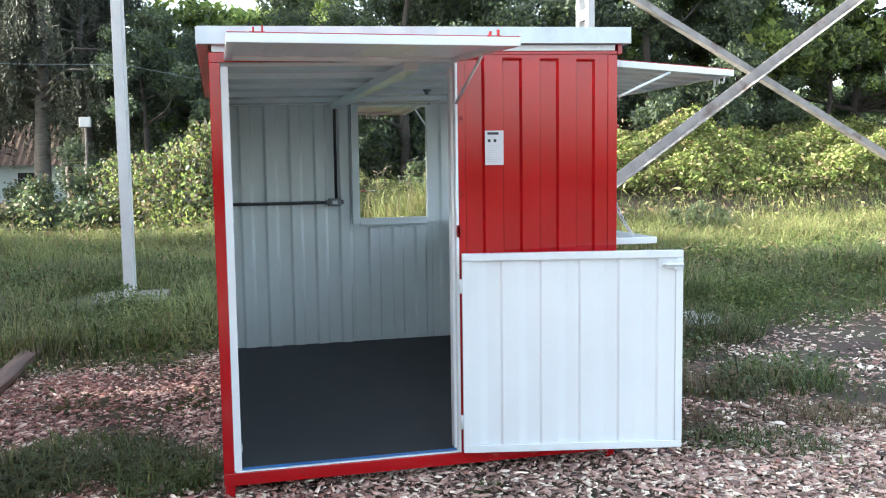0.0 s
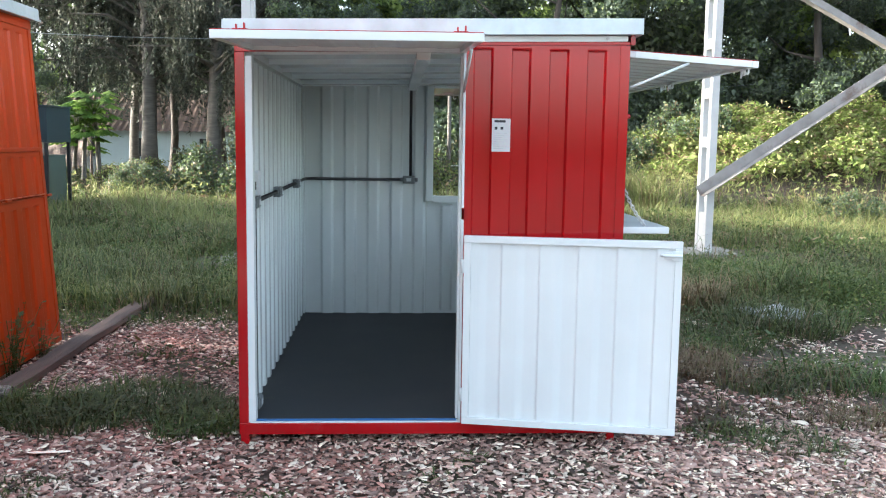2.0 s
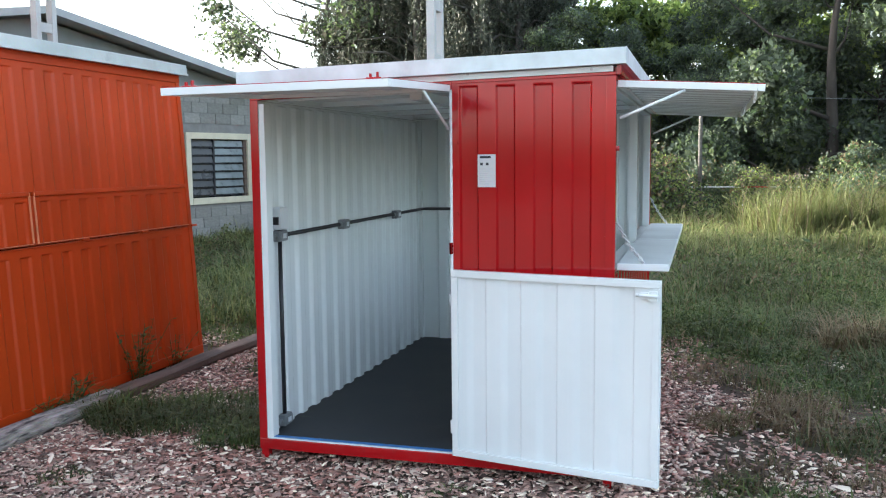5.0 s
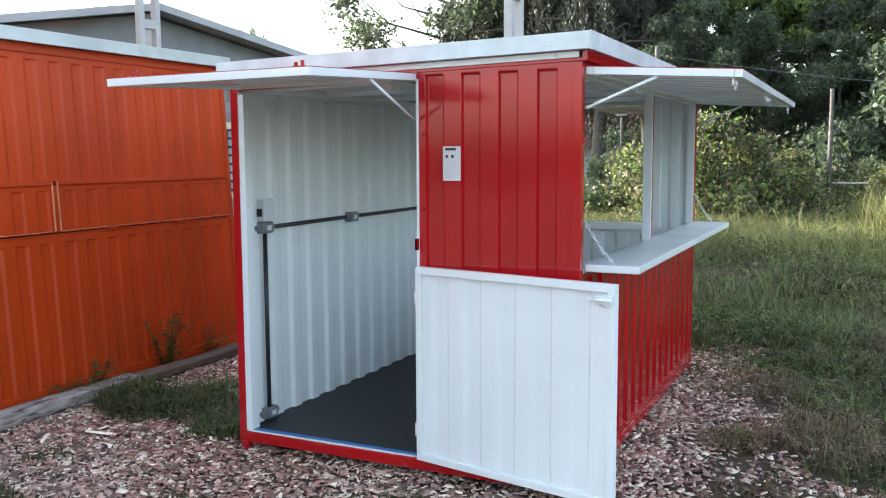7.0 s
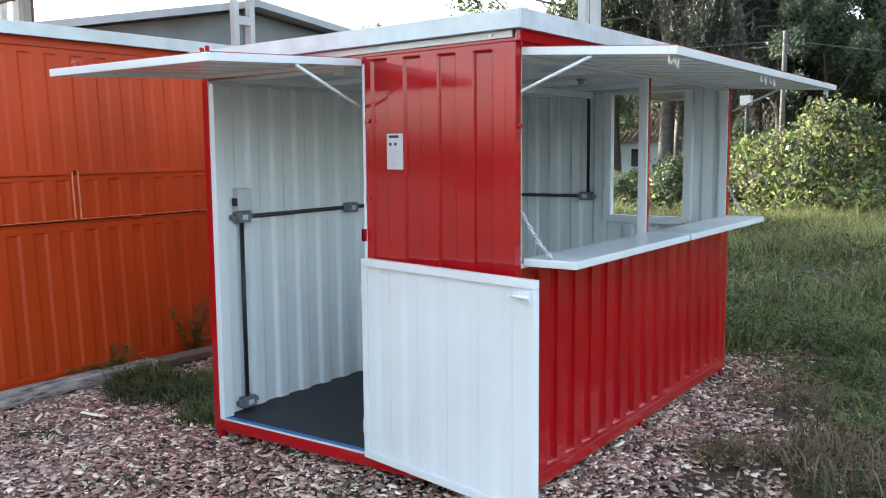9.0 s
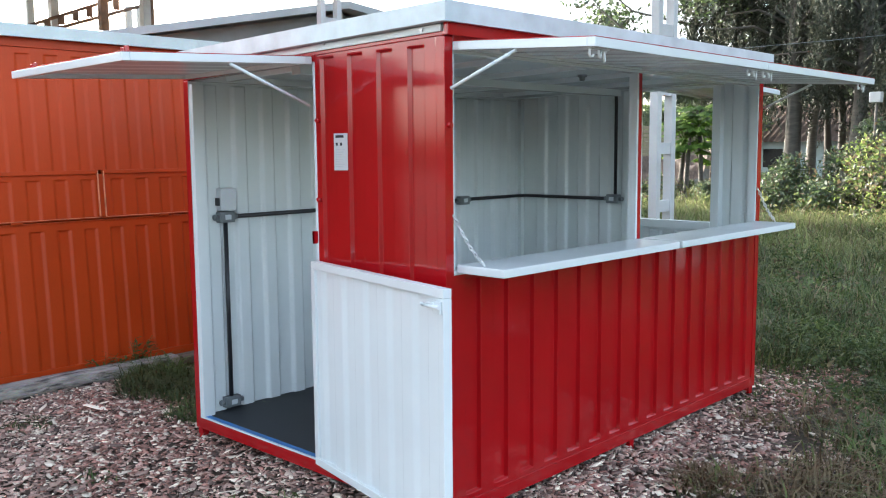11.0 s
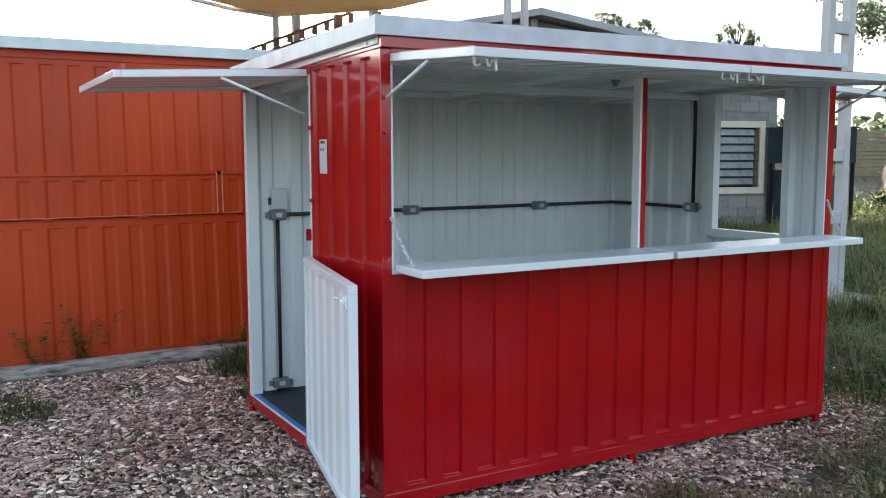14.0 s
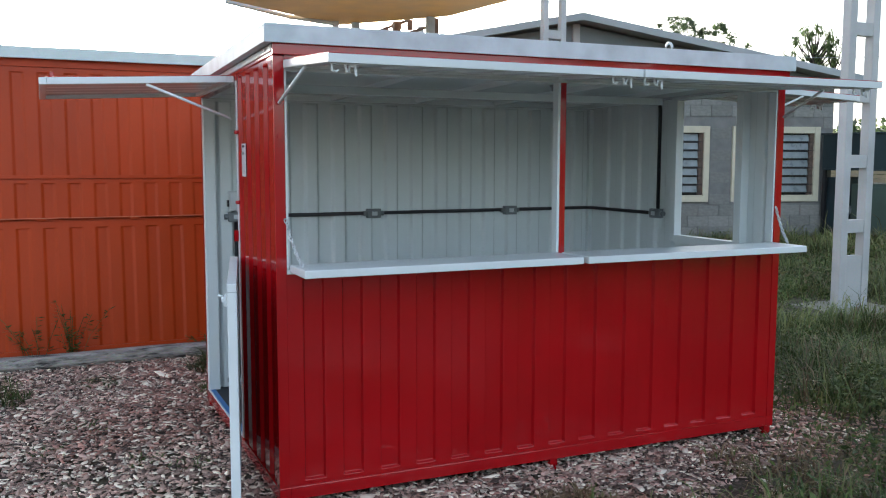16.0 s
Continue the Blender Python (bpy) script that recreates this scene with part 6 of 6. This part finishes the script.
# weeds in front of the container
for x0, y0, tall, many in ((-3.66, -1.05, 0.40, 8), (-3.67, -0.78, 0.52, 10), (-3.68, 1.25, 0.52, 14), (-3.66, 0.50, 0.26, 16), (-3.66, 0.25, 0.24, 12), (-3.69, 1.75, 0.30, 9), (-3.66, -1.5, 0.22, 7)):
    wd = thing("weed", "wispy leafy weed growing against the container", "weed", "weeds by the container", at=T((x0, y0, 0)))
    bm = bmesh.new()
    for st in range(many):
        h = tall * trng.uniform(0.45, 1.0)
        bx, by = trng.normal(0, 0.015), trng.normal(0, 0.03)
        lx, ly = trng.normal(0.03, 0.03), trng.normal(0, 0.12)
        tube(bm, [(bx, by, -0.05), (bx + lx * 0.4, by + ly * 0.4, h * 0.5), (bx + lx, by + ly, h)], 0.0025, 4)
        for i in range(int(h * 42)):
            q = trng.uniform(0.15, 1.0)
            c = Vector((bx + lx * q, by + ly * q, h * q))
            a0 = trng.uniform(0, 6.28)
            ln = trng.uniform(0.03, 0.075)
            d = Vector((math.cos(a0) * 0.6 + 0.1, math.sin(a0), trng.uniform(-0.2, 0.5))) * ln
            sd = Vector((-math.sin(a0), math.cos(a0), 0.2)) * ln * 0.16
            bm.faces.new([bm.verts.new(c + w) for w in (Vector((0, 0, 0)), d * 0.5 + sd, d, d * 0.5 - sd)])
    part("plant", bm, GRASS_DARK, wd)

# low sheet-metal shelter beyond the building
shelter = thing("sheet_metal_shelter", "low beige corrugated sheet shelter with a dark base", "shelter")
for i in range(11):
    slat = part("slat", boxes([(-20.5, -10.6, -0.012, 0.012, -0.055, 0.055)], 0.004), SHEETBEIGE, shelter, "weathered beige slat" if i == 0 else "")
    slat.matrix_world = T((0, 23.6 + 0.01 * (i % 3), 1.0 + 0.128 * i)) @ Matrix.Rotation(radians(14), 4, "X")
part("lower_wall", boxes([(-20.4, -10.6, 24.1, 24.2, -0.1, 0.95)], 0.01), DULLZINC, shelter)
for px0 in (-20.3, -15.5, -10.7):
    part("post", boxes([(px0 - 0.06, px0 + 0.06, 24.7, 24.82, -0.1, 2.4)], 0.01), BROWNWOOD, shelter)

# sagging tarpaulin hung in front of the shelter
bm = bmesh.new()
bmesh.ops.create_grid(bm, x_segments=30, y_segments=14, size=0.5)
for v in bm.verts:
    p, q = v.co.x + 0.5, v.co.y + 0.5
    sag = 0.32 * math.sin(math.pi * p) * (1 - q * 0.4)
    v.co = Vector((-12.6 + 2.5 * p, 22.3 - 0.55 * (1 - q) + 0.06 * math.sin(p * 21 + q * 4), 0.62 + 0.20 * p + 0.75 * q - sag + 0.05 * math.sin(p * 13 - q * 7)))
bmesh.ops.solidify(bm, geom=bm.faces[:], thickness=0.012)
tarp = thing("tarpaulin", "sagging faded brown tarpaulin hung between stakes", "tarpaulin")
part("sheet", bm, BROWNWOOD, tarp)
for sx in (-12.58, -10.12):
    part("stake", bar([(sx, 22.36, -0.1), (sx, 22.36, 1.62)], 0.035, 8), BROWNWOOD, tarp)

# ---- blocks of the building's gable wall ----
block_me = None
rowz, course = 0.02, 0
while rowz < EAVE - 0.05:
    u = -0.2 if course % 2 else 0.0
    while u < 5.2:
        a0, b0 = max(u, 0.0) + 0.006, min(u + 0.40, 5.3) - 0.006
        zc0, zc1 = rowz + 0.006, min(rowz + 0.20, EAVE) - 0.006
        hit = any(a0 < o[1] + 0.03 and b0 > o[0] - 0.03 and zc0 < o[3] + 0.04 and zc1 > o[2] - 0.05 for o in openings)
        if not hit and b0 - a0 > 0.05:
            if block_me is None:
                bm = boxes([(-0.5, 0.5, 0, 1, -0.5, 0.5)], 0.0)
                block_me = bpy.data.meshes.new("block")
                bm.to_mesh(block_me)
                bm.free()
                block_me.materials.append(BLOCK)
            blk = new("block", block_me)
            blk.parent = shed
            blk.matrix_world = bplace() @ T(((a0 + b0) / 2, 0.006 + 0.003 * math.sin(a0 * 7 + rowz * 5), (zc0 + zc1) / 2)) @ Matrix.Diagonal((b0 - a0, 0.0135, zc1 - zc0, 1))
        u += 0.40
    rowz += 0.20
    course += 1

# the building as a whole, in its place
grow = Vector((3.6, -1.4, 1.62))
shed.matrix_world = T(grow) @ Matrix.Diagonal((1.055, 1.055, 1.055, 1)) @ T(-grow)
